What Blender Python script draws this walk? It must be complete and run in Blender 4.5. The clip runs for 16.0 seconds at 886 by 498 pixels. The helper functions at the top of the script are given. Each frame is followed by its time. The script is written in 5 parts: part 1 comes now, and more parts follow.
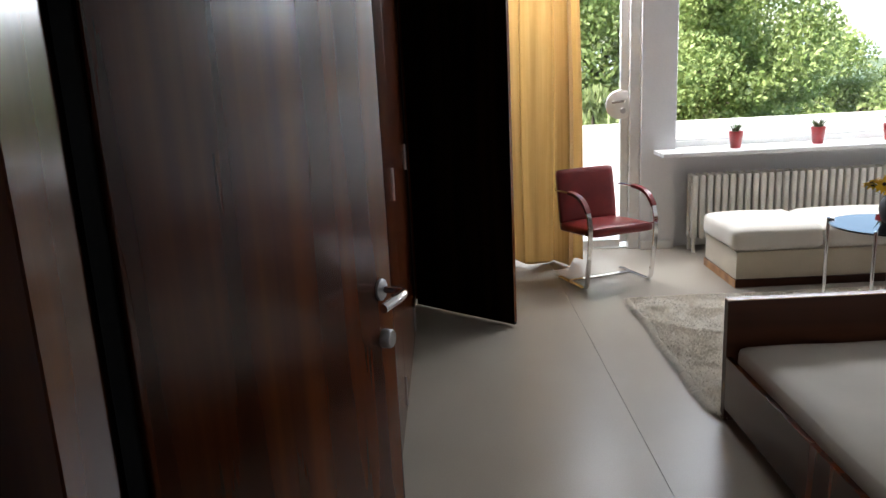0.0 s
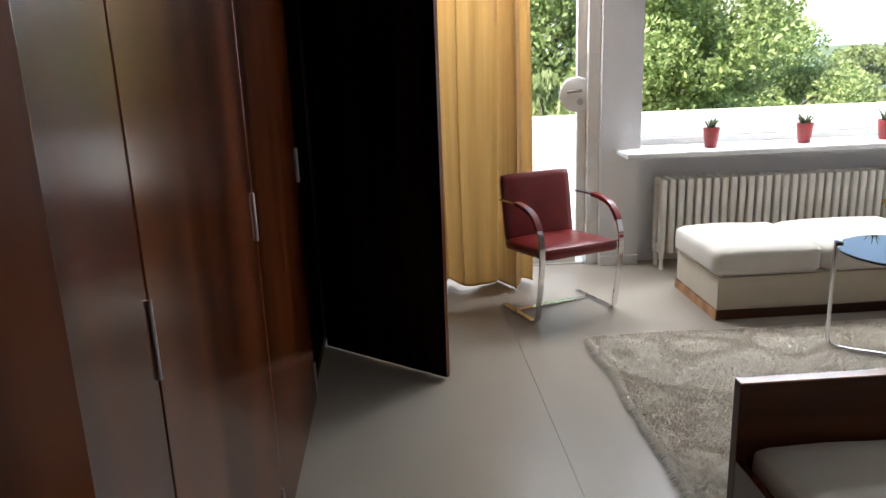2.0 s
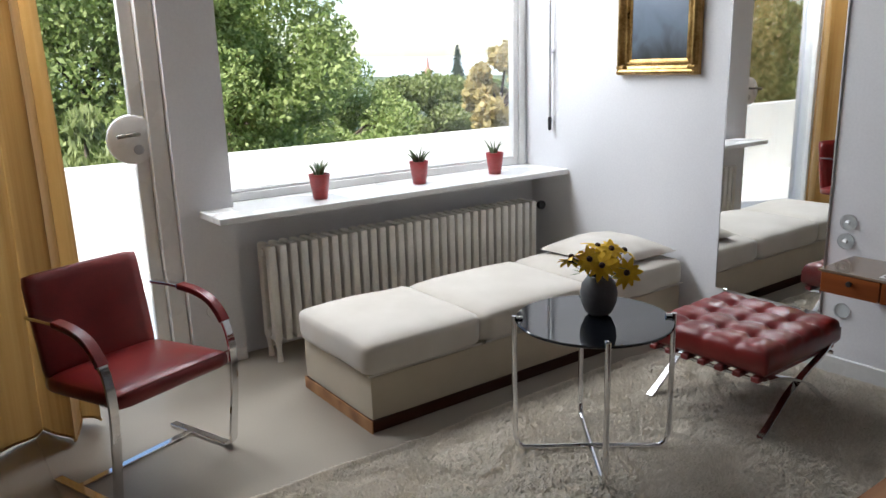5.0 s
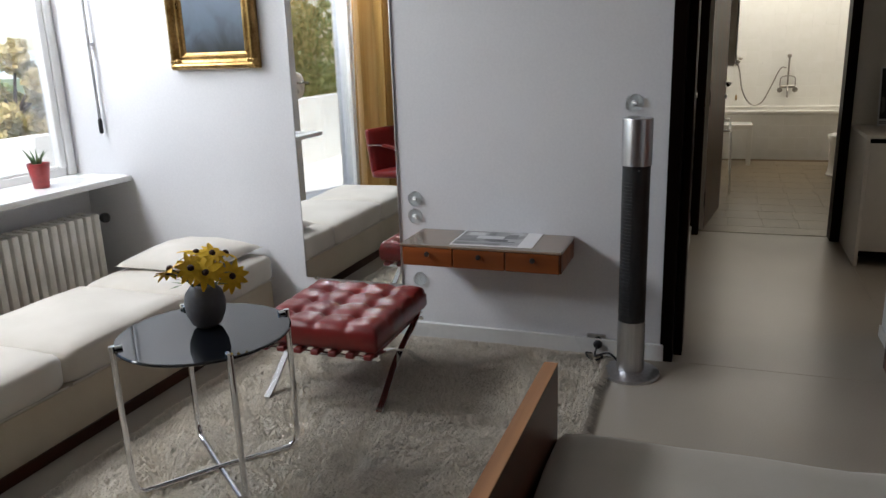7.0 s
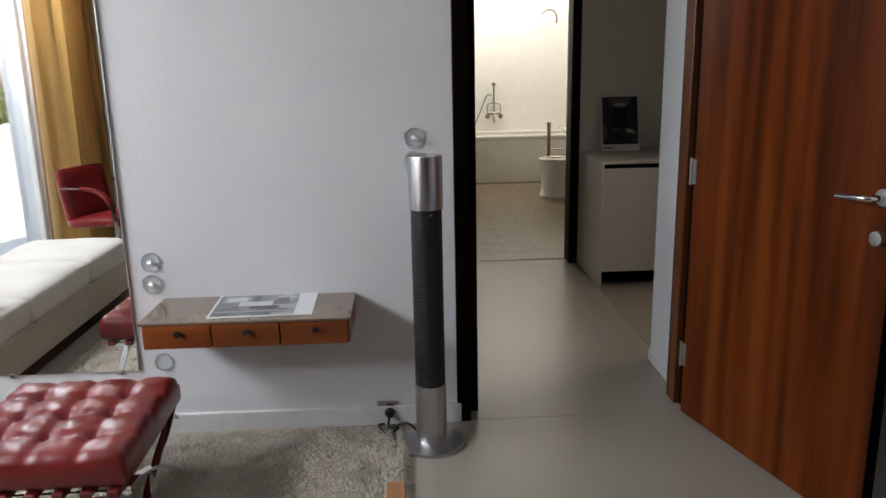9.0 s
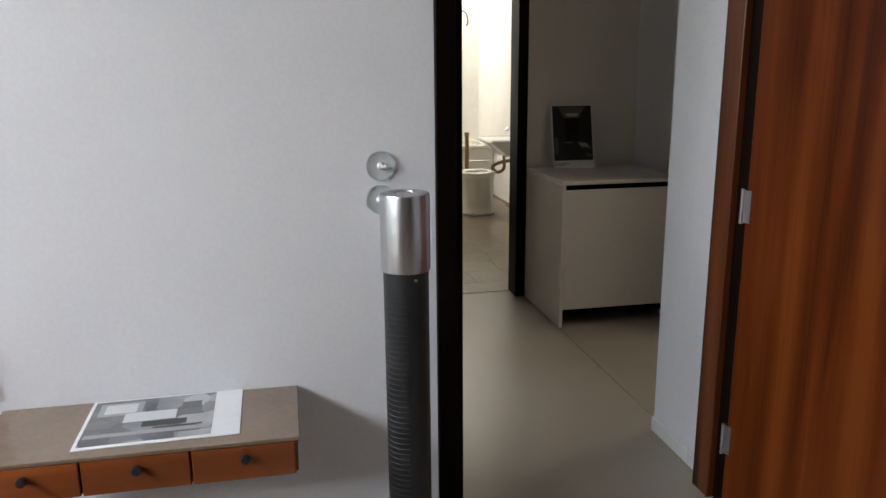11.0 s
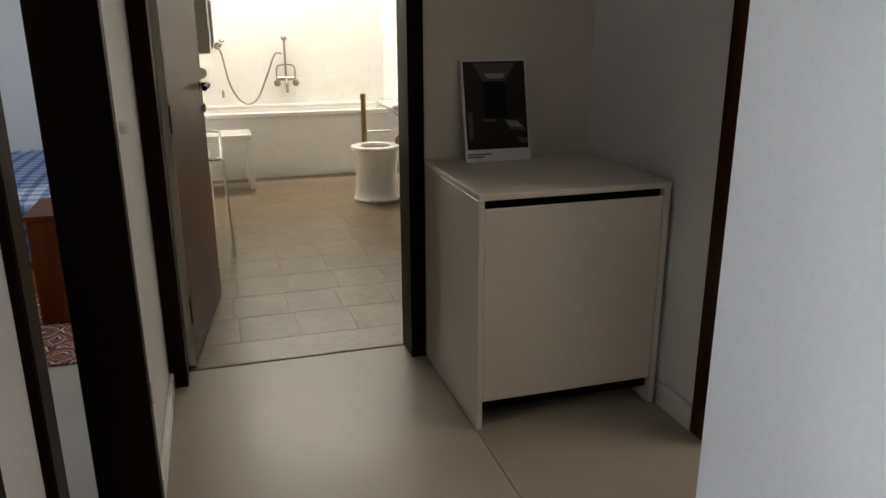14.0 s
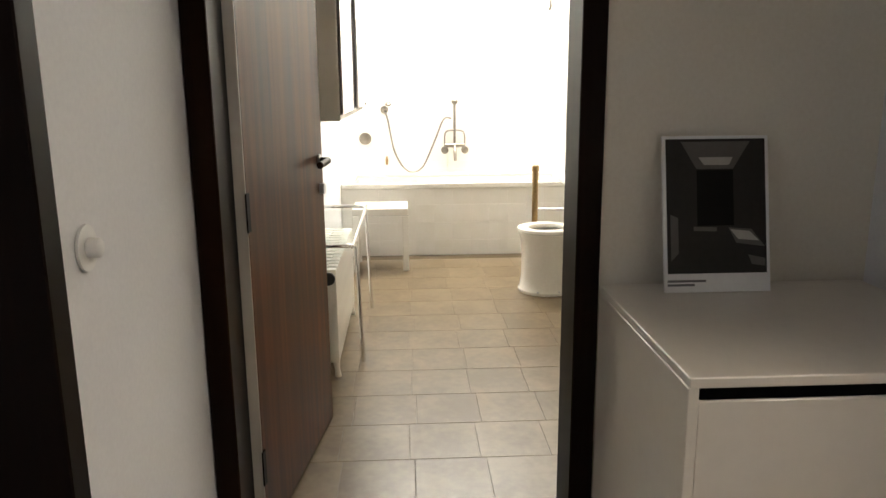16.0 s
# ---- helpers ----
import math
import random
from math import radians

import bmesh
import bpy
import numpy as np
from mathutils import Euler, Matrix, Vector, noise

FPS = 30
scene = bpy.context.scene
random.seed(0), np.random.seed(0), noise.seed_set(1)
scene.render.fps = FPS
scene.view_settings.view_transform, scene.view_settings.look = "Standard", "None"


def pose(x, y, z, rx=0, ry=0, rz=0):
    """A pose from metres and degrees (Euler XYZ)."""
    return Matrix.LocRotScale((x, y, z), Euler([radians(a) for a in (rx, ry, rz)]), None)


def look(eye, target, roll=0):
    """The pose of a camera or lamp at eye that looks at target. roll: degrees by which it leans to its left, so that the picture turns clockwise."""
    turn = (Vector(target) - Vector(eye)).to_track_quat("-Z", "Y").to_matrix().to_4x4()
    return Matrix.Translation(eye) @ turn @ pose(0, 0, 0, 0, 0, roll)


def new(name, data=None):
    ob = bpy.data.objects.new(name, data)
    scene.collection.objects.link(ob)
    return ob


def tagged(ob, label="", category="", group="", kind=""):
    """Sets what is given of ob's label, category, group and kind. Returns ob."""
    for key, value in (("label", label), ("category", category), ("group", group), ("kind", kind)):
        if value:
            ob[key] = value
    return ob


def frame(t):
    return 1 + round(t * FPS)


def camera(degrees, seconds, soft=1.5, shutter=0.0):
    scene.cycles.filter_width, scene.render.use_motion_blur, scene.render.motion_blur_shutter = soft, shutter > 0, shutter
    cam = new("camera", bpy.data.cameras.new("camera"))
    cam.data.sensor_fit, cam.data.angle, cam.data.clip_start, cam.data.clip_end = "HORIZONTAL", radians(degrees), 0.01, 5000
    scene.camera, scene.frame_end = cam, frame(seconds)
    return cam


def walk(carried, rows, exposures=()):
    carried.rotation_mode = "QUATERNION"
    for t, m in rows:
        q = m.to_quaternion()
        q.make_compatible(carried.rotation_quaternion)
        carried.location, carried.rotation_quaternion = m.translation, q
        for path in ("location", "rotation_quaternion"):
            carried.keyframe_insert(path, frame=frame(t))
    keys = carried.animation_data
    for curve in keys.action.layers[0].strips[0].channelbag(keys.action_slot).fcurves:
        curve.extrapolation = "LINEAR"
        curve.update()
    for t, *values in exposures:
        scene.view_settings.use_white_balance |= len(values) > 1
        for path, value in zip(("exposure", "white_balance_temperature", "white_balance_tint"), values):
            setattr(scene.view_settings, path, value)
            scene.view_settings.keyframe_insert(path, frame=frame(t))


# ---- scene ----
cam = camera(61.0, 16.0)
PATH = [
    (0, (-0.247, -0.373, 1.572), (-0.274, 1.57, 1.098), -2.9),
    (0.5, (-0.169, -0.114, 1.577), (-0.195, 1.843, 1.167), -1.7),
    (1, (-0.138, 0.135, 1.568), (-0.115, 2.084, 1.117), -0.9),
    (1.5, (-0.13, 0.435, 1.57), (-0.041, 2.383, 1.123), -2.0),
    (2, (-0.072, 0.676, 1.542), (0.034, 2.604, 1.022), -2.1),
    (2.5, (0.038, 0.984, 1.553), (0.197, 2.91, 1.039), -0.3),
    (3, (0.087, 1.24, 1.532), (0.248, 3.168, 1.024), 0.6),
    (3.5, (0.108, 1.478, 1.519), (0.381, 3.416, 1.106), 0.8),
    (4, (0.134, 1.661, 1.508), (0.593, 3.538, 0.991), 1.1),
    (4.5, (0.173, 1.87, 1.51), (0.944, 3.642, 0.996), 0.2),
    (5, (0.227, 2.028, 1.504), (1.364, 3.602, 1.025), -1.7),
    (5.2, (0.24, 2.064, 1.508), (1.513, 3.529, 1.027), -1.8),
    (7.5, (0.253, 2.286, 1.467), (2.115, 2.792, 0.94), -2.0),
    (8, (0.395, 2.361, 1.474), (2.299, 2.67, 0.945), -1.8),
    (8.5, (0.566, 2.48, 1.487), (2.504, 2.533, 0.998), -1.4),
    (9.6, (1.0, 2.755, 1.462), (2.93, 2.615, 0.982), -1.1),
    (10.8, (1.547, 2.832, 1.434), (3.459, 2.487, 0.961), -0.7),
    (11, (1.664, 2.838, 1.463), (3.573, 2.456, 1.002), -0.5),
    (11.5, (2.003, 2.78, 1.44), (3.897, 2.313, 0.998), -1.2),
    (12, (2.285, 2.685, 1.456), (4.151, 2.103, 1.034), 1.4),
    (12.5, (2.579, 2.609, 1.451), (4.373, 1.839, 1.017), 0.8),
    (13, (2.8, 2.518, 1.437), (4.556, 1.698, 0.944), 0.2),
    (13.5, (3.057, 2.34, 1.421), (4.864, 1.645, 0.916), 0.6),
    (14, (3.372, 2.158, 1.398), (5.205, 1.608, 0.815), -0.2),
    (14.5, (3.635, 2.027, 1.395), (5.503, 1.53, 0.885), 0.7),
    (15, (3.89, 1.911, 1.392), (5.814, 1.598, 0.943), 1.5),
    (15.5, (4.11, 1.866, 1.374), (6.042, 1.772, 0.867), 0.8),
    (16, (4.341, 1.871, 1.383), (6.293, 1.782, 0.955), -0.5),
]
walk(cam, [(t, look(eye, target, roll)) for t, eye, target, roll in PATH],
     [(0, 1.6), (2.5, 1.6), (4, 1.55), (4.5, 1.42), (5, 0.93), (7.5, 0.95), (8.5, 1.22), (11, 1.62), (12.5, 1.58), (14, 1.95), (16, 2.8)])

# ---- light ----
world = bpy.data.worlds.new("sky")
scene.world = world
world.use_nodes = True
wn = world.node_tree.nodes
sky = wn.new("ShaderNodeTexSky")
sky.sky_type, sky.sun_disc = "NISHITA", False
sky.sun_elevation, sky.sun_rotation = radians(50), radians(240)
world.node_tree.links.new(sky.outputs[0], wn["Background"].inputs[0])
wn["Background"].inputs[1].default_value = 0.15


def lamp(name, kind, m, energy, color, size=None, size_y=None):
    d = bpy.data.lights.new(name, kind)
    d.energy, d.color = energy, color
    if kind == "AREA":
        d.shape, d.size, d.size_y = "RECTANGLE", size, size_y
    ob = new(name, d)
    ob.matrix_world = m
    return ob


# the sun stands behind the house, so that it lights the trees and the terrace but no room
sun = lamp("sun", "SUN", look((0, 0, 0), (0.55, 0.32, -0.77)), 5.0, (1.0, 0.95, 0.86))
sun.data.angle = radians(0.5)
# daylight through the upper part of each opening, with one added over the corridor
lamp("window_daylight", "AREA", look((2.65, 5.93, 2.38), (2.6, 4.3, 0.2)), 34, (0.90, 0.935, 1.0), 1.95, 0.62)
lamp("glass_door_daylight", "AREA", look((0.75, 5.97, 2.45), (0.85, 4.3, 0.2)), 24, (0.91, 0.94, 1.0), 0.95, 0.55)
lamp("bath_skylight_daylight", "AREA", pose(10.78, 1.45, 2.98), 20, (1.0, 0.925, 0.81), 0.75, 1.7)
# fill lamp that brightens the passage; its ceiling opening is invented
lamp("corridor_fill", "AREA", look((4.85, -0.1, 2.95), (5.25, 2.4, 0.9)), 4.6, (1.0, 0.84, 0.66), 0.7, 0.5)
lamp("second_room_daylight", "AREA", look((7.3, 5.93, 2.3), (7.0, 3.0, 0.0)), 10, (0.95, 0.97, 1.0), 1.6, 0.8)

# ---- materials ----


def nodes_of(name):
    m = bpy.data.materials.new(name)
    m.use_nodes = True
    nt = m.node_tree
    return m, nt.nodes, nt.links, nt.nodes["Principled BSDF"]


def coords(n, l, stretch):
    tc, mp = n.new("ShaderNodeTexCoord"), n.new("ShaderNodeMapping")
    mp.inputs["Scale"].default_value = stretch
    l.new(tc.outputs["Object"], mp.inputs["Vector"])
    return mp.outputs["Vector"]


def noise_tex(n, l, vec, scale, detail=4.0, distort=0.0):
    t = n.new("ShaderNodeTexNoise")
    t.inputs["Scale"].default_value, t.inputs["Detail"].default_value = scale, detail
    t.inputs["Distortion"].default_value = distort
    l.new(vec, t.inputs["Vector"])
    return t.outputs["Fac"]


def ramp(n, l, fac, stops):
    r = n.new("ShaderNodeValToRGB")
    while len(r.color_ramp.elements) < len(stops):
        r.color_ramp.elements.new(0.5)
    for e, (p, c) in zip(r.color_ramp.elements, stops):
        e.position, e.color = p, (*c, 1)
    l.new(fac, r.inputs["Fac"])
    return r.outputs["Color"]


def math_node(n, l, op, a, b):
    m = n.new("ShaderNodeMath")
    m.operation = op
    for i, v in enumerate((a, b)):
        if hasattr(v, "links"):
            l.new(v, m.inputs[i])
        else:
            m.inputs[i].default_value = v
    return m.outputs[0]


def surf(name, c1, c2, rough=0.6, metal=0.0, scale=3.0, fine=60.0, bump=0.05, depth=0.002, stretch=(1, 1, 1), coat=0.0, sheen=0.0, rvar=0.12, piece=0.0):
    """A painted, woven or cast surface: broad patches and a fine grain between two colours."""
    m, n, l, p = nodes_of(name)
    v = coords(n, l, stretch)
    if piece:
        own, add = n.new("ShaderNodeObjectInfo"), n.new("ShaderNodeVectorMath")
        l.new(v, add.inputs[0])
        l.new(math_node(n, l, "MULTIPLY", own.outputs["Random"], 40.0), add.inputs[1])
        v = add.outputs[0]
    a, b = noise_tex(n, l, v, scale, 3.0), noise_tex(n, l, v, fine, 2.0)
    mix = math_node(n, l, "ADD", math_node(n, l, "MULTIPLY", a, 0.65), math_node(n, l, "MULTIPLY", b, 0.35))
    if piece:
        info = n.new("ShaderNodeObjectInfo")
        mix = math_node(n, l, "ADD", mix, math_node(n, l, "MULTIPLY", math_node(n, l, "SUBTRACT", info.outputs["Random"], 0.5), piece))
    l.new(ramp(n, l, mix, [(0.36, c1), (0.64, c2)]), p.inputs["Base Color"])
    l.new(math_node(n, l, "ADD", math_node(n, l, "MULTIPLY", a, rvar), rough - rvar / 2), p.inputs["Roughness"])
    p.inputs["Metallic"].default_value = metal
    p.inputs["Coat Weight"].default_value = coat
    p.inputs["Coat Roughness"].default_value = 0.15
    p.inputs["Sheen Weight"].default_value = sheen
    if bump:
        bp = n.new("ShaderNodeBump")
        bp.inputs["Strength"].default_value, bp.inputs["Distance"].default_value = bump, depth
        l.new(mix, bp.inputs["Height"])
        l.new(bp.outputs[0], p.inputs["Normal"])
    return m


def wood(name, dark, mid, light, rough=0.3, along="z", coat=0.3, scale=1.0, gloss=0.3, figure=0.16, grain=0.10, rings=0.55):
    """Veneer with long streaks and some cathedral figure along one axis."""
    m, n, l, p = nodes_of(name)
    i = "xyz".index(along)
    st = [6.5 * scale] * 3
    st[i] = 0.5 * scale
    v = coords(n, l, tuple(st))
    broad = noise_tex(n, l, v, 0.8, 4.0, 0.8)
    st2 = [70.0 * scale] * 3
    st2[i] = 1.5 * scale
    fine = noise_tex(n, l, coords(n, l, tuple(st2)), 1.0, 3.0)
    w = n.new("ShaderNodeTexWave")
    w.wave_type, w.rings_direction = "RINGS", along.upper()
    w.inputs["Scale"].default_value, w.inputs["Distortion"].default_value, w.inputs["Detail"].default_value = rings, 11.0, 4.0
    st3 = [4.0 * scale] * 3
    st3[i] = 0.35 * scale
    l.new(coords(n, l, tuple(st3)), w.inputs["Vector"])
    f = math_node(n, l, "ADD", math_node(n, l, "MULTIPLY", broad, 1.0 - figure - grain), math_node(n, l, "MULTIPLY", fine, grain))
    f = math_node(n, l, "ADD", f, math_node(n, l, "MULTIPLY", w.outputs["Fac"], figure))
    l.new(ramp(n, l, f, [(0.33, dark), (0.5, mid), (0.68, light)]), p.inputs["Base Color"])
    l.new(math_node(n, l, "ADD", math_node(n, l, "MULTIPLY", broad, 0.10), rough - 0.05), p.inputs["Roughness"])
    p.inputs["Specular IOR Level"].default_value = gloss
    p.inputs["Coat Weight"].default_value = coat
    p.inputs["Coat Roughness"].default_value = 0.22
    bp = n.new("ShaderNodeBump")
    bp.inputs["Strength"].default_value, bp.inputs["Distance"].default_value = 0.015, 0.0003
    l.new(fine, bp.inputs["Height"])
    l.new(bp.outputs[0], p.inputs["Normal"])
    return m


def glass(name, tint=(1, 1, 1), gloss=0.6):
    m, n, l, p = nodes_of(name)
    n.remove(p)
    t, g, mx, fr = n.new("ShaderNodeBsdfTransparent"), n.new("ShaderNodeBsdfGlossy"), n.new("ShaderNodeMixShader"), n.new("ShaderNodeFresnel")
    t.inputs[0].default_value = (*tint, 1)
    g.inputs["Roughness"].default_value = 0.02
    l.new(math_node(n, l, "MULTIPLY", fr.outputs[0], gloss), mx.inputs[0])
    l.new(t.outputs[0], mx.inputs[1])
    l.new(g.outputs[0], mx.inputs[2])
    l.new(mx.outputs[0], n["Material Output"].inputs["Surface"])
    return m


def cloth_through(name, c1, c2, through_share=0.45):
    """Curtain cloth that lets daylight through."""
    m, n, l, p = nodes_of(name)
    v = coords(n, l, (1, 1, 1))
    a = noise_tex(n, l, coords(n, l, (38, 38, 0.5)), 1.0, 3.0)
    b = noise_tex(n, l, coords(n, l, (400, 400, 900)), 1.0, 2.0)
    col = ramp(n, l, math_node(n, l, "ADD", math_node(n, l, "MULTIPLY", a, 0.6), math_node(n, l, "MULTIPLY", b, 0.4)), [(0.35, c1), (0.65, c2)])
    l.new(col, p.inputs["Base Color"])
    p.inputs["Roughness"].default_value = 0.8
    p.inputs["Sheen Weight"].default_value = 0.3
    t, mx = n.new("ShaderNodeBsdfTranslucent"), n.new("ShaderNodeMixShader")
    l.new(col, t.inputs[0])
    mx.inputs[0].default_value = through_share
    l.new(p.outputs[0], mx.inputs[1])
    l.new(t.outputs[0], mx.inputs[2])
    l.new(mx.outputs[0], n["Material Output"].inputs["Surface"])
    return m


def leaf_material(name, c1, c2):
    m, n, l, p = nodes_of(name)
    g = n.new("ShaderNodeNewGeometry")
    col = ramp(n, l, g.outputs["Random Per Island"], [(0.1, c1), (0.9, c2)])
    l.new(col, p.inputs["Base Color"])
    p.inputs["Roughness"].default_value = 0.55
    t, mx = n.new("ShaderNodeBsdfTranslucent"), n.new("ShaderNodeMixShader")
    l.new(col, t.inputs[0])
    mx.inputs[0].default_value = 0.45
    l.new(p.outputs[0], mx.inputs[1])
    l.new(t.outputs[0], mx.inputs[2])
    l.new(mx.outputs[0], n["Material Output"].inputs["Surface"])
    return m


WALL = surf("white_plaster", (0.70, 0.70, 0.71), (0.77, 0.77, 0.775), 0.75, scale=1.2, fine=90, bump=0.12, depth=0.003)
CREAM_WALL = surf("cream_plaster", (0.64, 0.59, 0.50), (0.70, 0.655, 0.565), 0.7, scale=1.2, fine=90, bump=0.1, depth=0.003)
PAINT = surf("white_gloss_paint", (0.76, 0.76, 0.74), (0.82, 0.82, 0.8), 0.28, scale=2.0, fine=40, bump=0.05, depth=0.001, coat=0.3)
LINO = surf("cream_linoleum", (0.335, 0.298, 0.243), (0.39, 0.35, 0.29), 0.31, scale=0.9, fine=160, bump=0.03, depth=0.0006, rvar=0.06)
ROSEWOOD = wood("rosewood_veneer", (0.020, 0.0032, 0.0007), (0.068, 0.0130, 0.0025), (0.14, 0.033, 0.006), 0.18, "z", 0.0, 0.75, gloss=0.5, figure=0.16, grain=0.12)
ROSEWOOD_X = wood("rosewood_veneer_lying", (0.014, 0.004, 0.003), (0.045, 0.013, 0.006), (0.09, 0.028, 0.012), 0.35, "x", 0.0)
ZEBRA = wood("warm_veneer", (0.052, 0.0090, 0.0013), (0.108, 0.0210, 0.0028), (0.17, 0.040, 0.0062), 0.35, "z", 0.0, 1.5, gloss=0.16, figure=0.14, grain=0.2, rings=0.4)
DRAWER_WOOD = wood("drawer_veneer", (0.17, 0.043, 0.009), (0.30, 0.083, 0.018), (0.40, 0.128, 0.033), 0.35, "y", 0.3)
OAK_EDGE = wood("light_edge_veneer", (0.28, 0.12, 0.045), (0.42, 0.2, 0.08), (0.52, 0.28, 0.12), 0.4, "x", 0.2)
# near-black wood; also painted shade on the open wardrobe and doorframe_1
DARK_FRAME = wood("dark_wood_and_shade", (0.003, 0.0015, 0.001), (0.007, 0.0033, 0.002), (0.016, 0.007, 0.0035), 0.42, "z", 0.0, gloss=0.05)
JAMB_WOOD = wood("red_brown_jamb", (0.022, 0.0043, 0.0012), (0.078, 0.019, 0.0046), (0.15, 0.041, 0.0105), 0.34, "z", 0.0)
DARK_RED = wood("dark_red_wood", (0.008, 0.002, 0.0008), (0.03, 0.007, 0.0022), (0.06, 0.016, 0.0045), 0.36, "z", 0.0, gloss=0.15)
BATH_DOOR = wood("grey_brown_door", (0.034, 0.0095, 0.0026), (0.068, 0.021, 0.006), (0.105, 0.037, 0.012), 0.37, "z", 0.0, 2.2, gloss=0.08, figure=0.08, grain=0.2)
CHROME = surf("chrome", (0.72, 0.72, 0.72), (0.78, 0.78, 0.79), 0.09, 1.0, bump=0.0, rvar=0.06)
STEEL = surf("brushed_steel", (0.46, 0.46, 0.47), (0.62, 0.62, 0.63), 0.33, 1.0, scale=2.0, fine=30.0, bump=0.0, depth=0.0004, stretch=(30, 30, 0.6), rvar=0.1)
BRASS = surf("worn_brass", (0.28, 0.19, 0.09), (0.42, 0.30, 0.15), 0.3, 1.0, bump=0.02)
BLACK = surf("black_plastic", (0.010, 0.010, 0.011), (0.018, 0.018, 0.019), 0.42, scale=8, bump=0.02)
# flat near-black that stands for shade in a gap, a slot and on an edge
SHADE_BLACK = surf("near_black_shade", (0.004, 0.004, 0.004), (0.008, 0.008, 0.008), 0.8, bump=0.0)
LEATHER = surf("red_leather", (0.125, 0.006, 0.006), (0.21, 0.013, 0.011), 0.34, scale=7, fine=220, bump=0.22, depth=0.0012, coat=0.15, rvar=0.16)
LINEN = surf("off_white_linen", (0.53, 0.49, 0.42), (0.62, 0.58, 0.51), 0.88, scale=4, fine=420, bump=0.25, depth=0.001, sheen=0.3)
LINEN_BASE = surf("beige_upholstery", (0.48, 0.415, 0.30), (0.56, 0.49, 0.37), 0.88, scale=4, fine=420, bump=0.25, depth=0.001, sheen=0.3)
BEDCOVER = surf("greige_bed_linen", (0.37, 0.34, 0.28), (0.44, 0.41, 0.345), 0.85, scale=3, fine=380, bump=0.3, depth=0.0015, sheen=0.2)
RAD_PAINT = surf("cream_radiator_enamel", (0.70, 0.67, 0.60), (0.78, 0.75, 0.68), 0.4, scale=9, fine=80, bump=0.08, coat=0.2)
BATH_WHITE = surf("white_porcelain", (0.74, 0.71, 0.64), (0.80, 0.78, 0.72), 0.12, scale=3, bump=0.0, coat=0.5)
BATH_TILE = surf("white_wall_tile", (0.76, 0.74, 0.68), (0.80, 0.78, 0.73), 0.22, scale=5, fine=60, bump=0.02, piece=0.04)
GROUT = surf("grey_grout", (0.72, 0.70, 0.64), (0.76, 0.74, 0.68), 0.85, scale=8, bump=0.05)
STONE_TILE = surf("travertine_tile", (0.115, 0.082, 0.046), (0.178, 0.133, 0.080), 0.31, scale=5.0, fine=28, bump=0.01, depth=0.0004, piece=0.13, rvar=0.06)
STONE_JOINT = surf("stone_joint", (0.10, 0.074, 0.044), (0.13, 0.098, 0.06), 0.85, scale=9, bump=0.05)
CAB_WHITE = surf("warm_white_laminate", (0.68, 0.63, 0.55), (0.72, 0.67, 0.59), 0.36, scale=2, fine=30, bump=0.02, depth=0.0006, coat=0.15)
WOOL = surf("undyed_wool", (0.57, 0.52, 0.44), (0.69, 0.64, 0.555), 0.95, scale=3.5, fine=70, bump=0.3, depth=0.01, sheen=0.4, piece=0.0)
RED_POT = surf("red_glazed_pot", (0.30, 0.018, 0.02), (0.40, 0.03, 0.03), 0.3, scale=8, bump=0.05, coat=0.3)
SOIL = surf("dark_soil", (0.02, 0.014, 0.01), (0.05, 0.035, 0.02), 0.95, scale=30, fine=150, bump=0.6, depth=0.004)
ALOE = surf("succulent_green", (0.05, 0.10, 0.035), (0.12, 0.19, 0.07), 0.45, scale=10, fine=60, bump=0.05)
PETAL = surf("yellow_petal", (0.70, 0.40, 0.008), (0.86, 0.56, 0.015), 0.6, scale=20, bump=0.05)
FLOWER_EYE = surf("dark_flower_eye", (0.03, 0.012, 0.006), (0.06, 0.025, 0.01), 0.8, scale=60, bump=0.3)
STEM = surf("flower_stem", (0.05, 0.10, 0.02), (0.09, 0.16, 0.04), 0.6, scale=12, bump=0.05)
VASE_GREY = surf("matt_grey_ceramic", (0.085, 0.085, 0.09), (0.12, 0.12, 0.125), 0.55, scale=5, bump=0.03)
GOLD = surf("gilded_plaster", (0.26, 0.15, 0.045), (0.56, 0.37, 0.14), 0.33, 0.85, scale=14, fine=70, bump=0.2, depth=0.002, rvar=0.25)
BLACK_GLASS = surf("black_glass", (0.004, 0.005, 0.007), (0.006, 0.007, 0.009), 0.03, bump=0.0, coat=0.0, rvar=0.02)
TOP_GLASS = surf("brown_tinted_top", (0.17, 0.115, 0.075), (0.22, 0.15, 0.10), 0.08, scale=3, bump=0.0, coat=0.6)
PAPER = surf("photo_paper", (0.70, 0.70, 0.70), (0.76, 0.76, 0.75), 0.35, scale=4, bump=0.02)
MIRROR = surf("silvered_mirror", (0.86, 0.88, 0.88), (0.87, 0.89, 0.89), 0.012, 1.0, bump=0.0, rvar=0.0)
# far foliage paled and blued, so the haze sits in its colour
HAZY = leaf_material("haze_painted_foliage", (0.10, 0.15, 0.12), (0.20, 0.25, 0.19))
SHADE_BLACK.node_tree.nodes["Principled BSDF"].inputs["Specular IOR Level"].default_value = 0.0
LINO.node_tree.nodes["Principled BSDF"].inputs["Specular IOR Level"].default_value = 0.16
STONE_TILE.node_tree.nodes["Principled BSDF"].inputs["Specular IOR Level"].default_value = 0.25
FROST = cloth_through("frosted_skylight_glass", (0.80, 0.82, 0.82), (0.84, 0.85, 0.85), 0.7)
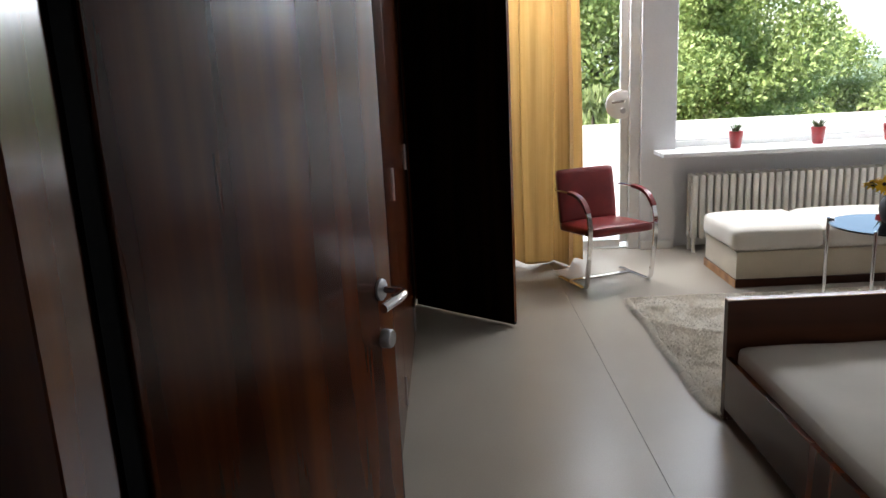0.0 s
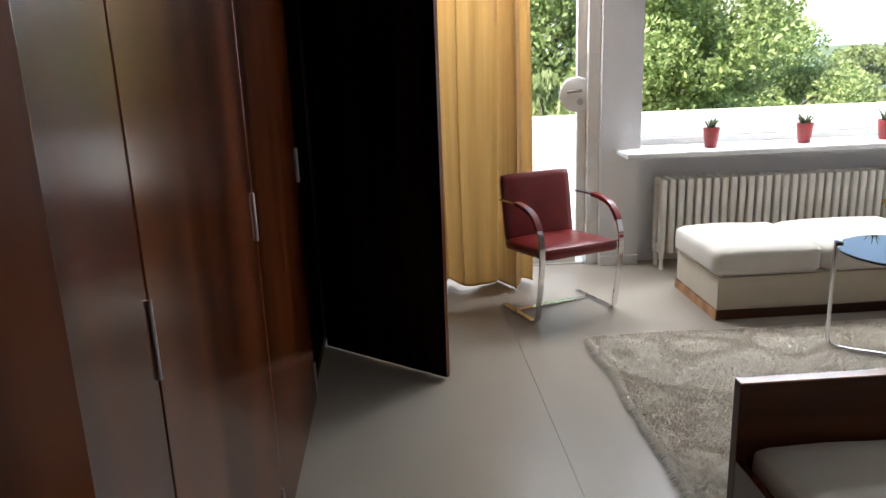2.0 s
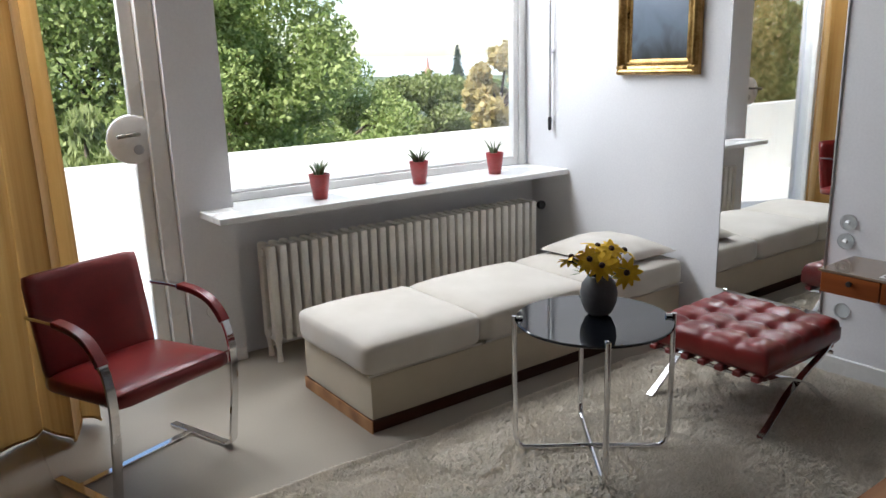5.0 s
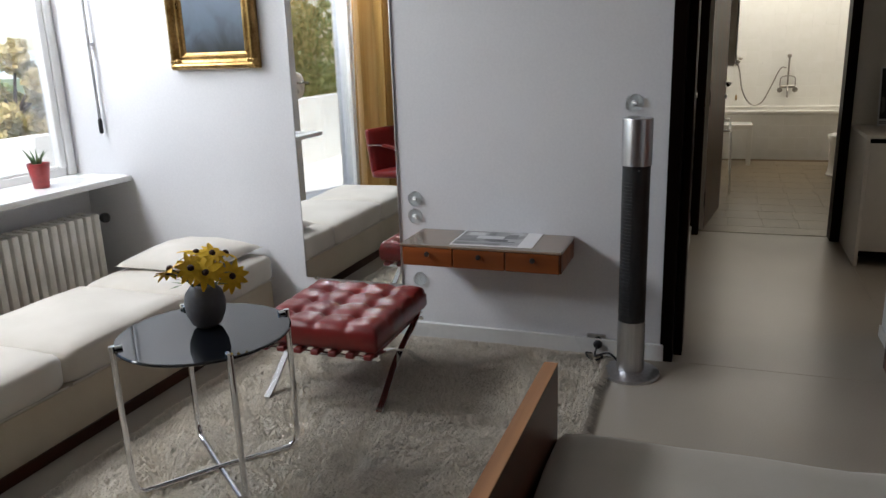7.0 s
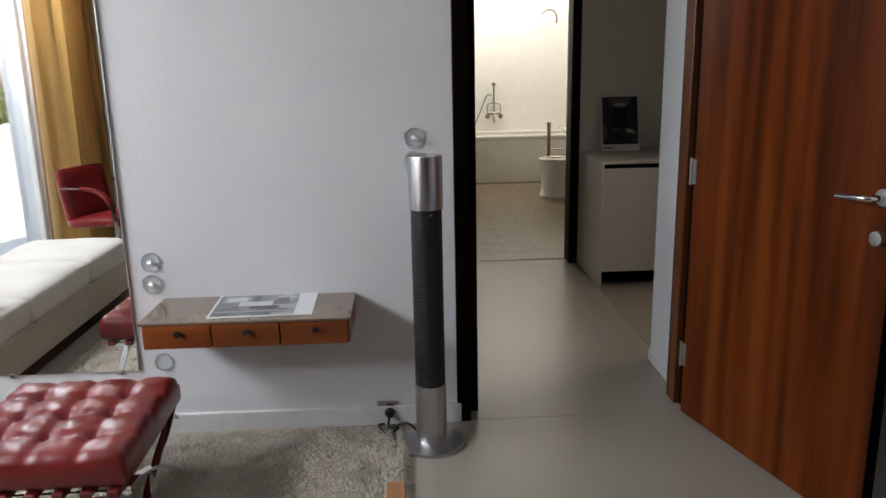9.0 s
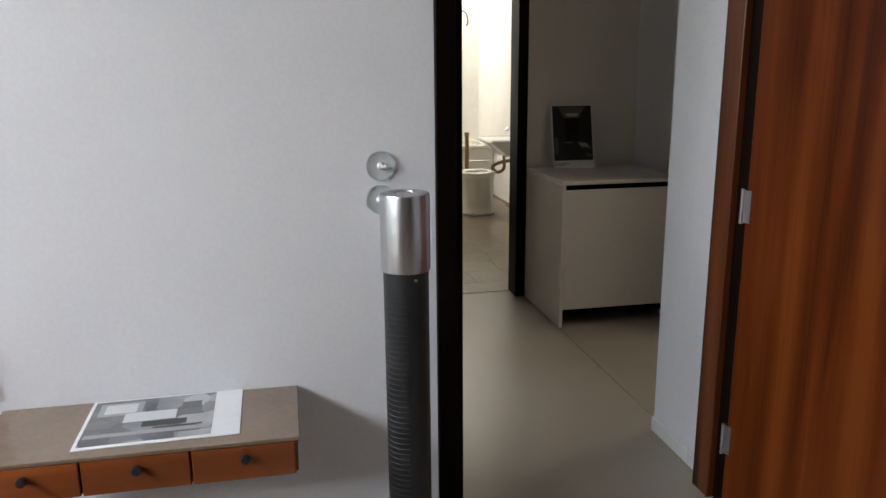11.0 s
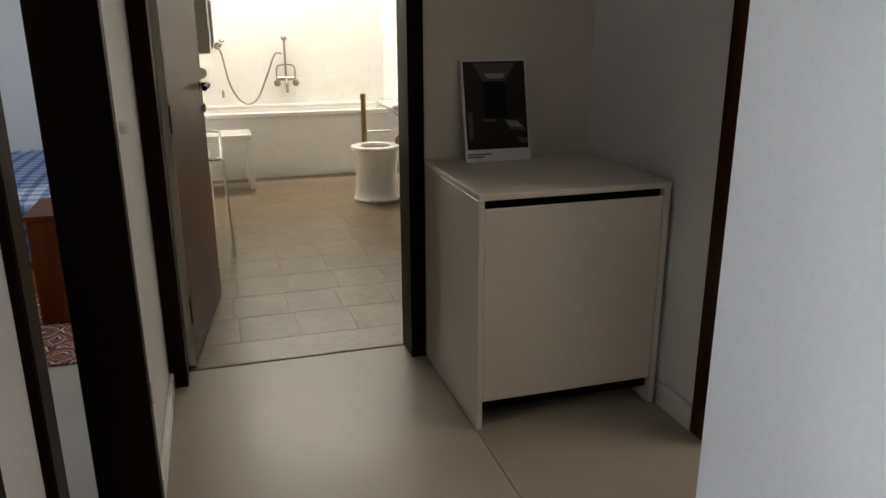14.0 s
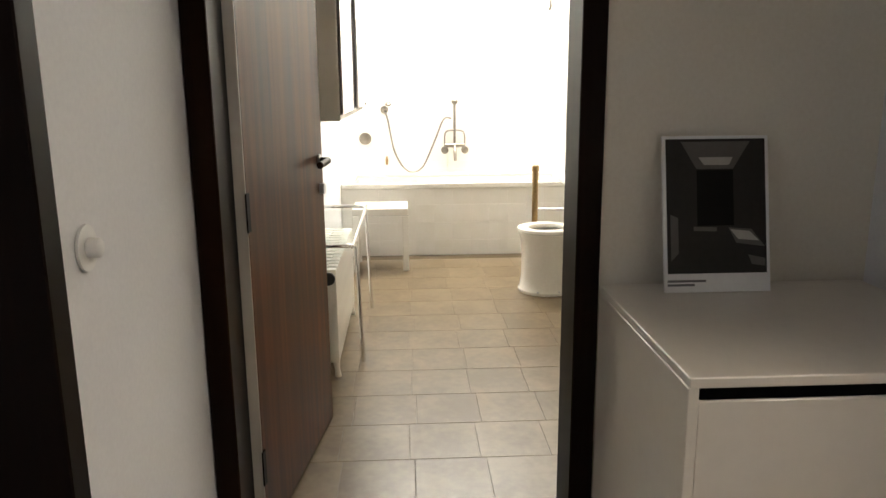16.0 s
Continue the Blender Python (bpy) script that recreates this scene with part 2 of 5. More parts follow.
# pale blue-grey with the distance haze painted in
FAR_HILL = surf("haze_painted_hills", (0.36, 0.44, 0.48), (0.46, 0.53, 0.56), 0.95, scale=0.004, fine=0.05, bump=0.0)
SPIRE = surf("pale_red_roof", (0.36, 0.20, 0.17), (0.44, 0.26, 0.22), 0.8, bump=0.0)
NICKEL = surf("aged_nickel", (0.20, 0.18, 0.15), (0.34, 0.31, 0.27), 0.3, 1.0, bump=0.02)
PANE = glass("window_glass")
CLEAR = glass("clear_disc_glass", (0.97, 0.985, 0.98), 0.12)
CURTAIN = cloth_through("ochre_silk", (0.40, 0.225, 0.066), (0.52, 0.325, 0.118), 0.42)
TERRACE = surf("pale_render", (0.72, 0.72, 0.70), (0.80, 0.80, 0.78), 0.85, scale=2, fine=70, bump=0.15, depth=0.004)
BARK = surf("grey_bark", (0.05, 0.038, 0.028), (0.12, 0.095, 0.07), 0.9, scale=6, fine=40, bump=0.7, depth=0.02, stretch=(1, 1, 0.25))
GROUND = surf("rough_meadow", (0.08, 0.12, 0.06), (0.13, 0.17, 0.09), 0.95, scale=0.05, fine=2.0, bump=0.3, depth=0.1)


LEAF = leaf_material("broad_leaf", (0.18, 0.26, 0.075), (0.44, 0.52, 0.21))
LEAF_PALE = leaf_material("pale_leaf", (0.16, 0.21, 0.07), (0.38, 0.44, 0.20))
# needle green lightened and blued to carry the haze
LEAF_CONIFER = leaf_material("hazed_conifer_needles", (0.05, 0.085, 0.06), (0.11, 0.15, 0.11))
LEAF_GOLD = leaf_material("golden_leaf", (0.40, 0.34, 0.14), (0.60, 0.50, 0.24))
FUR = leaf_material("wool_tuft", (0.66, 0.61, 0.52), (0.79, 0.74, 0.65))

# ---- mesh helpers ----


def finish(bm, name, mat, smooth=None):
    me = bpy.data.meshes.new(name)
    bmesh.ops.recalc_face_normals(bm, faces=bm.faces)
    bm.to_mesh(me)
    bm.free()
    me.materials.append(mat)
    if smooth:
        me.shade_smooth()
        me.set_sharp_from_angle(angle=radians(smooth))
    return me


def part(name, bm, mat, parent=None, label="", smooth=None):
    ob = new(name, finish(bm, name, mat, smooth))
    ob.parent = parent
    if label:
        ob["label"] = label
    return ob


def thing(name, m, label, category, group="", kind=""):
    ob = new(name)
    ob.empty_display_size = 0.1
    ob.matrix_basis = m
    return tagged(ob, label, category, group, kind)


def whole(name, bm, mat, label, category, group="", kind="", smooth=None):
    return tagged(part(name, bm, mat, smooth=smooth), label, category, group, kind)


def box(x0, y0, z0, x1, y1, z1, bevel=0.0, seg=2, bm=None):
    own = bmesh.new()
    bmesh.ops.create_cube(own, size=1)
    for v in own.verts:
        v.co = Vector(((x0 + x1) / 2 + v.co.x * abs(x1 - x0), (y0 + y1) / 2 + v.co.y * abs(y1 - y0), (z0 + z1) / 2 + v.co.z * abs(z1 - z0)))
    if bevel:
        bmesh.ops.bevel(own, geom=list(own.edges), offset=bevel, segments=seg, profile=0.5, affect="EDGES")
    return own if bm is None else merge(bm, own)


def merge(bm, other):
    me = bpy.data.meshes.new("tmp")
    other.to_mesh(me)
    other.free()
    bm.from_mesh(me)
    bpy.data.meshes.remove(me)
    return bm


def tube(pts, r, seg=10, bm=None, caps=True, section=None):
    """A round bar along points, or with section=(width, thickness, side) a flat bar whose width lies along the vector side."""
    bm = bmesh.new() if bm is None else bm
    pts = [Vector(p) for p in pts]
    rings = []
    for i, p in enumerate(pts):
        d = (pts[min(i + 1, len(pts) - 1)] - pts[max(i - 1, 0)]).normalized()
        if section:
            w, t, side = section
            s = Vector(side).normalized()
            u = d.cross(s).normalized()
            ring = [bm.verts.new(p + s * a * w / 2 + u * b * t / 2) for a, b in ((-1, -0.8), (-0.9, -1), (0.9, -1), (1, -0.8), (1, 0.8), (0.9, 1), (-0.9, 1), (-1, 0.8))]
        else:
            s = d.orthogonal().normalized() if not rings else (last - d * last.dot(d)).normalized()
            last = s
            u = d.cross(s)
            rr = r[i] if isinstance(r, (list, tuple)) else r
            ring = [bm.verts.new(p + (s * math.cos(a) + u * math.sin(a)) * rr) for a in (2 * math.pi * k / seg for k in range(seg))]
        rings.append(ring)
    for a, b in zip(rings, rings[1:]):
        k = len(a)
        for j in range(k):
            bm.faces.new((a[j], a[(j + 1) % k], b[(j + 1) % k], b[j]))
    if caps:
        bm.faces.new(rings[0][::-1])
        bm.faces.new(rings[-1])
    return bm


def lathe(profile, centre=(0, 0, 0), seg=32, axis="z", bm=None):
    """Turns (radius, height) pairs round an axis through centre."""
    bm = bmesh.new() if bm is None else bm
    c = Vector(centre)

    def at(r, h, a):
        u, v = r * math.cos(a), r * math.sin(a)
        return c + Vector({"z": (u, v, h), "x": (h, u, v), "y": (u, h, v)}[axis])

    rings = []
    for r, h in profile:
        rings.append([bm.verts.new(at(r, h, 2 * math.pi * k / seg)) for k in range(seg)] if r > 1e-6 else [bm.verts.new(at(0, h, 0))])
    for a, b in zip(rings, rings[1:]):
        for j in range(seg):
            q = (j + 1) % seg
            f = [a[j % len(a)], a[q % len(a)], b[q % len(b)], b[j % len(b)]]
            f = [v for k, v in enumerate(f) if v not in f[:k]]
            if len(f) > 2:
                bm.faces.new(f)
    return bm


def smooth_path(pts, steps=6):
    """Catmull-Rom curve through points."""
    pts = [Vector(p) for p in pts]
    out = []
    for i in range(len(pts) - 1):
        p0, p1, p2, p3 = pts[max(i - 1, 0)], pts[i], pts[i + 1], pts[min(i + 2, len(pts) - 1)]
        for k in range(steps):
            t = k / steps
            out.append(0.5 * (2 * p1 + (p2 - p0) * t + (2 * p0 - 5 * p1 + 4 * p2 - p3) * t * t + (3 * p1 - p0 - 3 * p2 + p3) * t ** 3))
    return out + [pts[-1]]


def cushion(x0, y0, z0, x1, y1, z1, r=0.05, crown=0.02, cut=10, rough=0.004, seed=0):
    """A soft upholstered block: rounded edges, crowned top, slight unevenness."""
    bm = box(x0, y0, z0, x1, y1, z1)
    bmesh.ops.subdivide_edges(bm, edges=list(bm.edges), cuts=cut, use_grid_fill=True)
    c, h = Vector(((x0 + x1) / 2, (y0 + y1) / 2, (z0 + z1) / 2)), Vector(((x1 - x0) / 2, (y1 - y0) / 2, (z1 - z0) / 2))
    for v in bm.verts:
        q = v.co - c
        inner = Vector([max(-(h[i] - r), min(h[i] - r, q[i])) for i in range(3)])
        d = q - inner
        if d.length > 1e-6:
            q = inner + d.normalized() * min(d.length, r)
        u, w = q.x / h.x, q.y / h.y
        if q.z > 0:
            q.z += crown * max(0, 1 - u * u) * max(0, 1 - w * w) * 1.4
        else:
            q.z *= 1.0
        side = 1 - abs(q.z / h.z) if abs(q.z) < h.z else 0
        q.x += math.copysign(crown * 0.4 * side * max(0, 1 - w * w), q.x) if abs(u) > 0.9 else 0
        q.y += math.copysign(crown * 0.4 * side * max(0, 1 - u * u), q.y) if abs(w) > 0.9 else 0
        nz = noise.noise_vector((c + q) * 5 + Vector((seed, 0, 0)))
        v.co = c + q + nz * rough
    return bm

# ---- structure ----
H = 2.95


def setting(name, bm, mat, label, smooth=None):
    return whole(name, bm, mat, label, name.split("_")[0], kind="structure", smooth=smooth)


def boxes(*rows):
    bm = bmesh.new()
    for r in rows:
        box(*r, bm=bm)
    return bm


floor = setting("floor", box(-1.4, -1.6, -0.12, 6.3, 6.0, -0.004), LINO, "worn cream linoleum floor with a soft sheen")
# the sheets of linoleum, butted with hairline seams
for x0, y0, x1, y1 in ((-1.4, -1.6, 0.516, 5.86), (0.519, -1.6, 3.718, 5.86), (3.722, -1.6, 6.3, 1.363), (3.722, 1.366, 6.402, 2.42)):
    part("linoleum_sheet", box(x0, y0, -0.004, x1, y1, 0.0), LINO, floor)
setting("floor_second_room", boxes((3.85, 2.56, -0.12, 10.1, 5.86, 0.0)), LINO, "cream linoleum floor of the second room")

setting("wall_west", boxes((-1.4, 0.52, 0, -1.2, 5.9, H)), WALL, "white plastered wall behind the wardrobes")
setting("wall_south", boxes((-1.4, 0.44, 0, -0.80, 0.52, H), (0.42, 0.27, 0, 3.72, 0.52, H), (-0.80, 0.44, 2.6, 0.42, 0.52, H)), WALL, "white plastered wall round the entrance")
setting("wall_entrance_lobby", boxes((-1.4, -1.6, 0, -1.2, 0.44, H), (-1.2, -1.8, 0, 1.6, -1.6, H), (1.4, -1.6, 0, 1.6, 0.27, H)), WALL, "white walls of the lobby before the room")
setting("wall_east", boxes((3.72, 2.447, 0, 4.0, 5.9, H), (3.72, 0.27, 0, 4.0, 1.41, H), (3.72, 1.41, 2.55, 4.0, 2.447, H)), WALL, "smooth white plastered wall with a wide doorway")
setting("wall_north", boxes(
    (-1.4, 5.73, 0, 0.05, 6.0, H), (1.31, 5.73, 0, 1.585, 6.0, H), (1.585, 5.80, 0, 4.0, 6.0, 0.78),
    (1.585, 5.86, 2.75, 3.69, 6.0, H), (0.05, 5.86, 2.8, 1.31, 6.0, H), (3.69, 5.86, 0.78, 4.0, 6.0, H), (4.0, 5.86, 0, 6.4, 6.0, H),
    (6.4, 5.86, 0, 8.2, 6.0, 0.82), (6.4, 5.86, 2.75, 8.2, 6.0, H), (8.2, 5.86, 0, 10.2, 6.0, H)), WALL, "white window wall with a pier between door and window")
# the gap over the side corridor is an added, unseen opening
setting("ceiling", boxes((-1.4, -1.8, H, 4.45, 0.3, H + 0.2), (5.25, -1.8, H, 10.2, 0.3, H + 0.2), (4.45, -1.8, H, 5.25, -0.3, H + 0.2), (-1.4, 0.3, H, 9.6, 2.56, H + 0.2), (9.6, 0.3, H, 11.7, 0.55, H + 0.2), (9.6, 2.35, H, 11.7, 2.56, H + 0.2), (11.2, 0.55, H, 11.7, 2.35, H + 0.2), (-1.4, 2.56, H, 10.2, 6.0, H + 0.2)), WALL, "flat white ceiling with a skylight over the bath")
setting("skylight_bath", box(9.55, 0.5, H + 0.205, 11.25, 2.4, H + 0.225), FROST, "frosted skylight glass over the bath")
# added pane above the fill lamp, stops direct sun
setting("skylight_corridor", box(4.4, -0.35, H + 0.205, 5.3, 0.35, H + 0.225), FROST, "added unseen frosted pane over the side corridor, keeping direct sun out")
# passage between the room and the bathroom
setting("wall_passage_north", boxes((4.0, 2.42, 0, 4.36, 2.56, H), (5.50, 2.42, 0, 11.6, 2.56, H), (4.36, 2.42, 2.55, 5.50, 2.56, H)), WALL, "white passage wall with an opening to a second room")
setting("wall_passage_corner", boxes((4.0, 0.27, 0, 4.32, 1.418, H), (3.90, 1.4105, 0, 4.0, 1.418, 2.55)), WALL, "white wall end beside the doorway")
setting("wall_passage_south", boxes((5.38, 0.51, 0, 6.3, 0.63, H), (4.32, 0.51, 2.55, 5.38, 0.63, H)), WALL, "shaded white wall beside the low cabinet")
setting("wall_side_corridor", boxes((4.32, -0.6, 0, 5.6, -0.5, H), (5.5, -0.5, 0, 5.6, 0.51, H), (4.32, -0.5, 0, 4.36, 0.27, H)), WALL, "white walls of the short side corridor")
setting("wall_bath_west", boxes((6.28, 0.51, 0, 6.42, 1.37, H), (6.28, 1.37, 2.55, 6.42, 2.42, H), (6.28, 0.1, 0, 6.42, 0.51, H)), CREAM_WALL, "cream plastered wall behind the low cabinet")
setting("wall_bath_south", boxes((6.42, 0.3, 0, 11.7, 0.45, H)), BATH_TILE, "pale glazed bathroom side wall")
setting("wall_second_room", boxes((10.0, 2.56, 0, 10.2, 5.86, H), (4.0, 2.56, 0, 4.2, 5.86, H)), WALL, "white walls of the second room")


def frame_of(name, m, rows, mat, label, category="door frame"):
    t = thing(name, m, label, category, kind="structure")
    for n, r in rows:
        part(n, box(*r, bevel=0.003, seg=1), mat, t)
    return t


I = Matrix.Identity(4)
# this side of the wide doorway is coloured near-black for its shade
frame_of("doorframe_1", I, [("jamb", (3.705, 2.388, 0, 3.998, 2.446, 2.55)), ("stop", (3.80, 2.35, 0, 3.99, 2.387, 2.55)), ("head", (3.705, 1.47, 2.49, 3.998, 2.35, 2.55))], DARK_FRAME, "wooden door frame, its shade put into the near-black colour")
fr = thing("doorframe_2", I, "red-brown veneered door lining in the wide doorway", "door frame", kind="structure")
part("jamb", box(3.80, 1.40, 0, 3.90, 1.478, 2.49, 0.003, 1), JAMB_WOOD, fr)
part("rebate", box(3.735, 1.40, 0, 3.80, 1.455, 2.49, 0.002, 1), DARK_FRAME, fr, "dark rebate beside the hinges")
frame_of("doorframe_3", I, [("jamb", (6.262, 1.367, 0, 6.43, 1.432, 2.55)), ("jamb", (6.262, 2.352, 0, 6.43, 2.417, 2.55)), ("head", (6.262, 1.432, 2.49, 6.43, 2.352, 2.55))], DARK_FRAME, "near-black stained bathroom door frame")
frame_of("doorframe_4", I, [("jamb", (5.44, 2.405, 0, 5.50, 2.575, 2.55)), ("jamb", (4.36, 2.405, 0, 4.42, 2.575, 2.55)), ("head", (4.42, 2.405, 2.49, 5.44, 2.575, 2.55))], DARK_FRAME, "dark wooden frame of the second room's opening")
frame_of("doorframe_5", I, [("jamb", (5.262, 0.50, 0, 5.385, 0.645, 2.55)), ("jamb", (4.325, 0.50, 0, 4.40, 0.645, 2.55)), ("head", (4.40, 0.50, 2.49, 5.262, 0.645, 2.55))], DARK_RED, "red-brown wooden frame in the passage")
frame_of("doorframe_6", I, [("jamb", (-0.80, 0.42, 0, -0.718, 0.556, 2.6)), ("jamb", (0.33, 0.255, 0, 0.42, 0.535, 2.6)), ("head", (-0.718, 0.42, 2.53, 0.33, 0.535, 2.6))], ROSEWOOD, "polished rosewood entrance frame")
# strip painted near-black as the shadow between jamb and leaf
part("gap_shade", box(-0.80, 0.557, 0, -0.712, 0.618, 2.6), SHADE_BLACK, bpy.data.objects["doorframe_6"], "rebate gap beside the hinges, its shadow a near-black strip")

bb = thing("baseboard", I, "low white painted baseboard along the walls", "baseboard", kind="structure")
for r in ((3.700, 2.43, 0, 3.719, 5.73, 0.085), (1.312, 5.712, 0, 1.584, 5.729, 0.07), (5.385, 0.632, 0, 5.60, 0.65, 0.09), (5.505, 2.402, 0, 6.26, 2.419, 0.07), (3.905, 1.419, 0, 4.318, 1.43, 0.06), (6.262, 0.65, 0, 6.279, 1.366, 0.07)):
    part("board", box(*r, 0.003, 1), PAINT, bb)

# window and terrace door
win = thing("window_1", I, "large white-framed window looking onto trees", "window", kind="structure")
for n, r in (("frame", (1.586, 5.862, 0.822, 1.63, 5.93, 2.75)), ("frame", (3.645, 5.84, 0.822, 3.69, 5.93, 2.75)), ("frame", (1.63, 5.862, 0.822, 3.645, 5.93, 0.868)), ("frame", (1.63, 5.862, 2.70, 3.645, 5.93, 2.75)), ("sash_stile", (3.60, 5.85, 0.868, 3.643, 5.90, 2.70)), ("sash_rail", (1.63, 5.868, 0.868, 3.60, 5.90, 0.885))):
    part(n, box(*r, 0.004, 1), PAINT, win)
pane = part("pane", box(1.63, 5.885, 0.87, 3.61, 5.891, 2.70), PANE, win)
pane.visible_shadow = False
setting("windowsill", box(1.41, 5.45, 0.788, 3.716, 5.88, 0.822, 0.006), PAINT, "white stone windowsill above the radiator")
rod = thing("blind_rod", pose(3.69, 5.60, 0), "thin grey blind rod beside the window", "blind rod")
part("rod", tube([(0, 0, 1.13), (0, 0, 2.75)], 0.008, 8), STEEL, rod)
part("grip", lathe([(0, 1.06), (0.012, 1.07), (0.013, 1.14), (0.008, 1.15)], seg=12), BLACK, rod)
part("bracket", box(-0.005, -0.012, 1.55, 0.028, 0.012, 1.57), STEEL, rod)

gd = thing("door_1", I, "white-framed glazed terrace door, closed", "door", kind="structure")
for n, r in (("stile", (1.225, 5.772, 0.0, 1.308, 5.88, 2.8)), ("inner_stile", (1.16, 5.815, 0.05, 1.224, 5.86, 2.75)), ("stile", (0.05, 5.80, 0, 0.11, 5.88, 2.8)), ("bottom_rail", (0.11, 5.815, 0.012, 1.16, 5.86, 0.075)), ("threshold", (0.05, 5.80, 0, 1.225, 5.90, 0.012)), ("top_rail", (0.11, 5.81, 2.72, 1.225, 5.87, 2.8))):
    part(n, box(*r, 0.004, 1), PAINT, gd)
pane = part("pane", box(0.11, 5.835, 0.07, 1.165, 5.841, 2.73), PANE, gd)
pane.visible_shadow = False
plate = part("lock_plate", lathe([(0, -0.012), (0.108, -0.012), (0.116, -0.006), (0.118, 0.0), (0, 0.0)], (1.155, 5.812, 1.195), 40, "y"), PAINT, gd, "round white lock plate", smooth=40)
part("lever", tube(smooth_path([(1.175, 5.80, 1.222), (1.175, 5.755, 1.222), (1.15, 5.745, 1.222), (1.075, 5.745, 1.215)], 4), 0.010, 10), NICKEL, plate, "dark metal lever", smooth=60)
part("keyhole", lathe([(0, -0.018), (0.02, -0.018), (0.024, -0.012), (0, -0.012)], (1.178, 5.812, 1.145), 20, "y"), STEEL, plate, smooth=40)

# terrace, slope and distance
setting("terrace", boxes((-4.0, 6.0, -0.25, 14.0, 8.0, -0.06), (-4.0, 7.72, -0.06, 14.0, 7.92, 0.86)), TERRACE, "sunlit pale terrace with a rendered parapet")
setting("outer_wall", boxes((-1.5, 6.0, 2.95, 11.6, 6.1, 3.25)), WALL, "white outer edge of the flat roof")


def sheet(nx, ny, at):
    bm = bmesh.new()
    g = [[bm.verts.new(at(i / nx, j / ny)) for i in range(nx + 1)] for j in range(ny + 1)]
    for j in range(ny):
        for i in range(nx):
            bm.faces.new((g[j][i], g[j][i + 1], g[j + 1][i + 1], g[j + 1][i]))
    return bm


def slope(u, v):
    r = 8.0 * (300.0 ** v)
    a = (u - 0.5) * math.radians(200) 
    x, y = 2 + math.sin(a) * r, 6 + math.cos(a) * r
    z = -5.5 - min(22, r * 0.09) + 3.0 * noise.noise(Vector((x, y, 0)) * 0.03) * min(1, r / 60) + 9 * max(0, noise.noise(Vector((x, y, 3)) * 0.0016) + 0.25) * min(1, max(0, r - 300) / 700)
    return (x, y, z)




def hills(u, v):
    a = math.radians(-50 + 140 * u)
    z = (-30, 6, 26)[round(v * 2)] + (0 if v == 0 else 14 * noise.noise(Vector((u * 9, v, 2))) + 5 * noise.noise(Vector((u * 40, v, 5))))
    r = 1500 + 400 * v
    return (math.sin(a) * r, math.cos(a) * r, z)


setting("backdrop_hills", sheet(140, 2, hills), FAR_HILL, "hills on the horizon, haze put into their pale colour", 60)
setting("ground", sheet(90, 60, slope), GROUND, "green garden slope falling away to hills", 60)

# ---- wardrobe side ----
BACK = -1.15


def hinge(parent, x, y, z, h=0.14):
    b = tube([(x, y, z), (x, y, z + h)], 0.0045, 10)
    return part("hinge", b, STEEL, parent, "small steel knuckle hinge", smooth=50)


def wardrobe(y0, y1, front=True, hinge_at=None):
    w = thing("wardrobe", pose(0, 0, 0), "built-in rosewood wardrobe unit with a tall plain door" if front else "built-in rosewood wardrobe unit with its door swung open", "wardrobe", "wardrobe row")
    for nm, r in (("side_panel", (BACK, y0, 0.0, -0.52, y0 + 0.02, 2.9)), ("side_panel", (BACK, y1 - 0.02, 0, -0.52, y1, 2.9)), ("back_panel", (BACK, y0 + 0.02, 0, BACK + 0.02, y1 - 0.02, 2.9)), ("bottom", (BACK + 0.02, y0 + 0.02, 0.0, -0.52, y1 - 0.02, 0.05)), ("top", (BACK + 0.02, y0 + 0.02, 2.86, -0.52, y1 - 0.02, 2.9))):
        # near-black carcass puts the shade inside the open unit into the colour
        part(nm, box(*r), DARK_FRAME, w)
    if front:
        d = part("door", box(-0.517, y0 + 0.003, 0.035, -0.492, y1 - 0.003, 2.88, 0.003), ROSEWOOD, w)
        for z in (0.07, 1.02, 2.5):
            hinge(d, -0.489, (hinge_at or y1) - 0.004, z)
    return w


for y0, y1 in ((1.48, 1.87), (1.87, 2.81), (2.81, 3.80)):
    wardrobe(y0, y1)
open_unit = wardrobe(3.80, 4.52, front=False)
wardrobe(4.52, 5.20)
hx, hy = -0.497, 4.49
ang = math.degrees(math.atan2(3.988 - hy, 0.116 - hx))
# shade painted in: near-black leaf on a rosewood wardrobe
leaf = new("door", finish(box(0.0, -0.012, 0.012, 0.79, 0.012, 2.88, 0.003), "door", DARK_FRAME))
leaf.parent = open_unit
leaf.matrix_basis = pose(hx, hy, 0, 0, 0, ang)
leaf["label"] = "wardrobe door standing open, deep shade put into its near-black colour"
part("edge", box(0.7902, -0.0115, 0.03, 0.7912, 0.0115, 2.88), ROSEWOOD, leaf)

ex, ey, lx, ly = -0.705, 0.62, -0.402, 1.388
ent = thing("entrance_door", pose(ex, ey, 0, 0, 0, math.degrees(math.atan2(ly - ey, lx - ex))), "polished rosewood room door standing open", "door")
L = math.hypot(lx - ex, ly - ey)
part("leaf", box(0, 0.0, 0.008, L, 0.042, 2.52, 0.003), ROSEWOOD, ent)


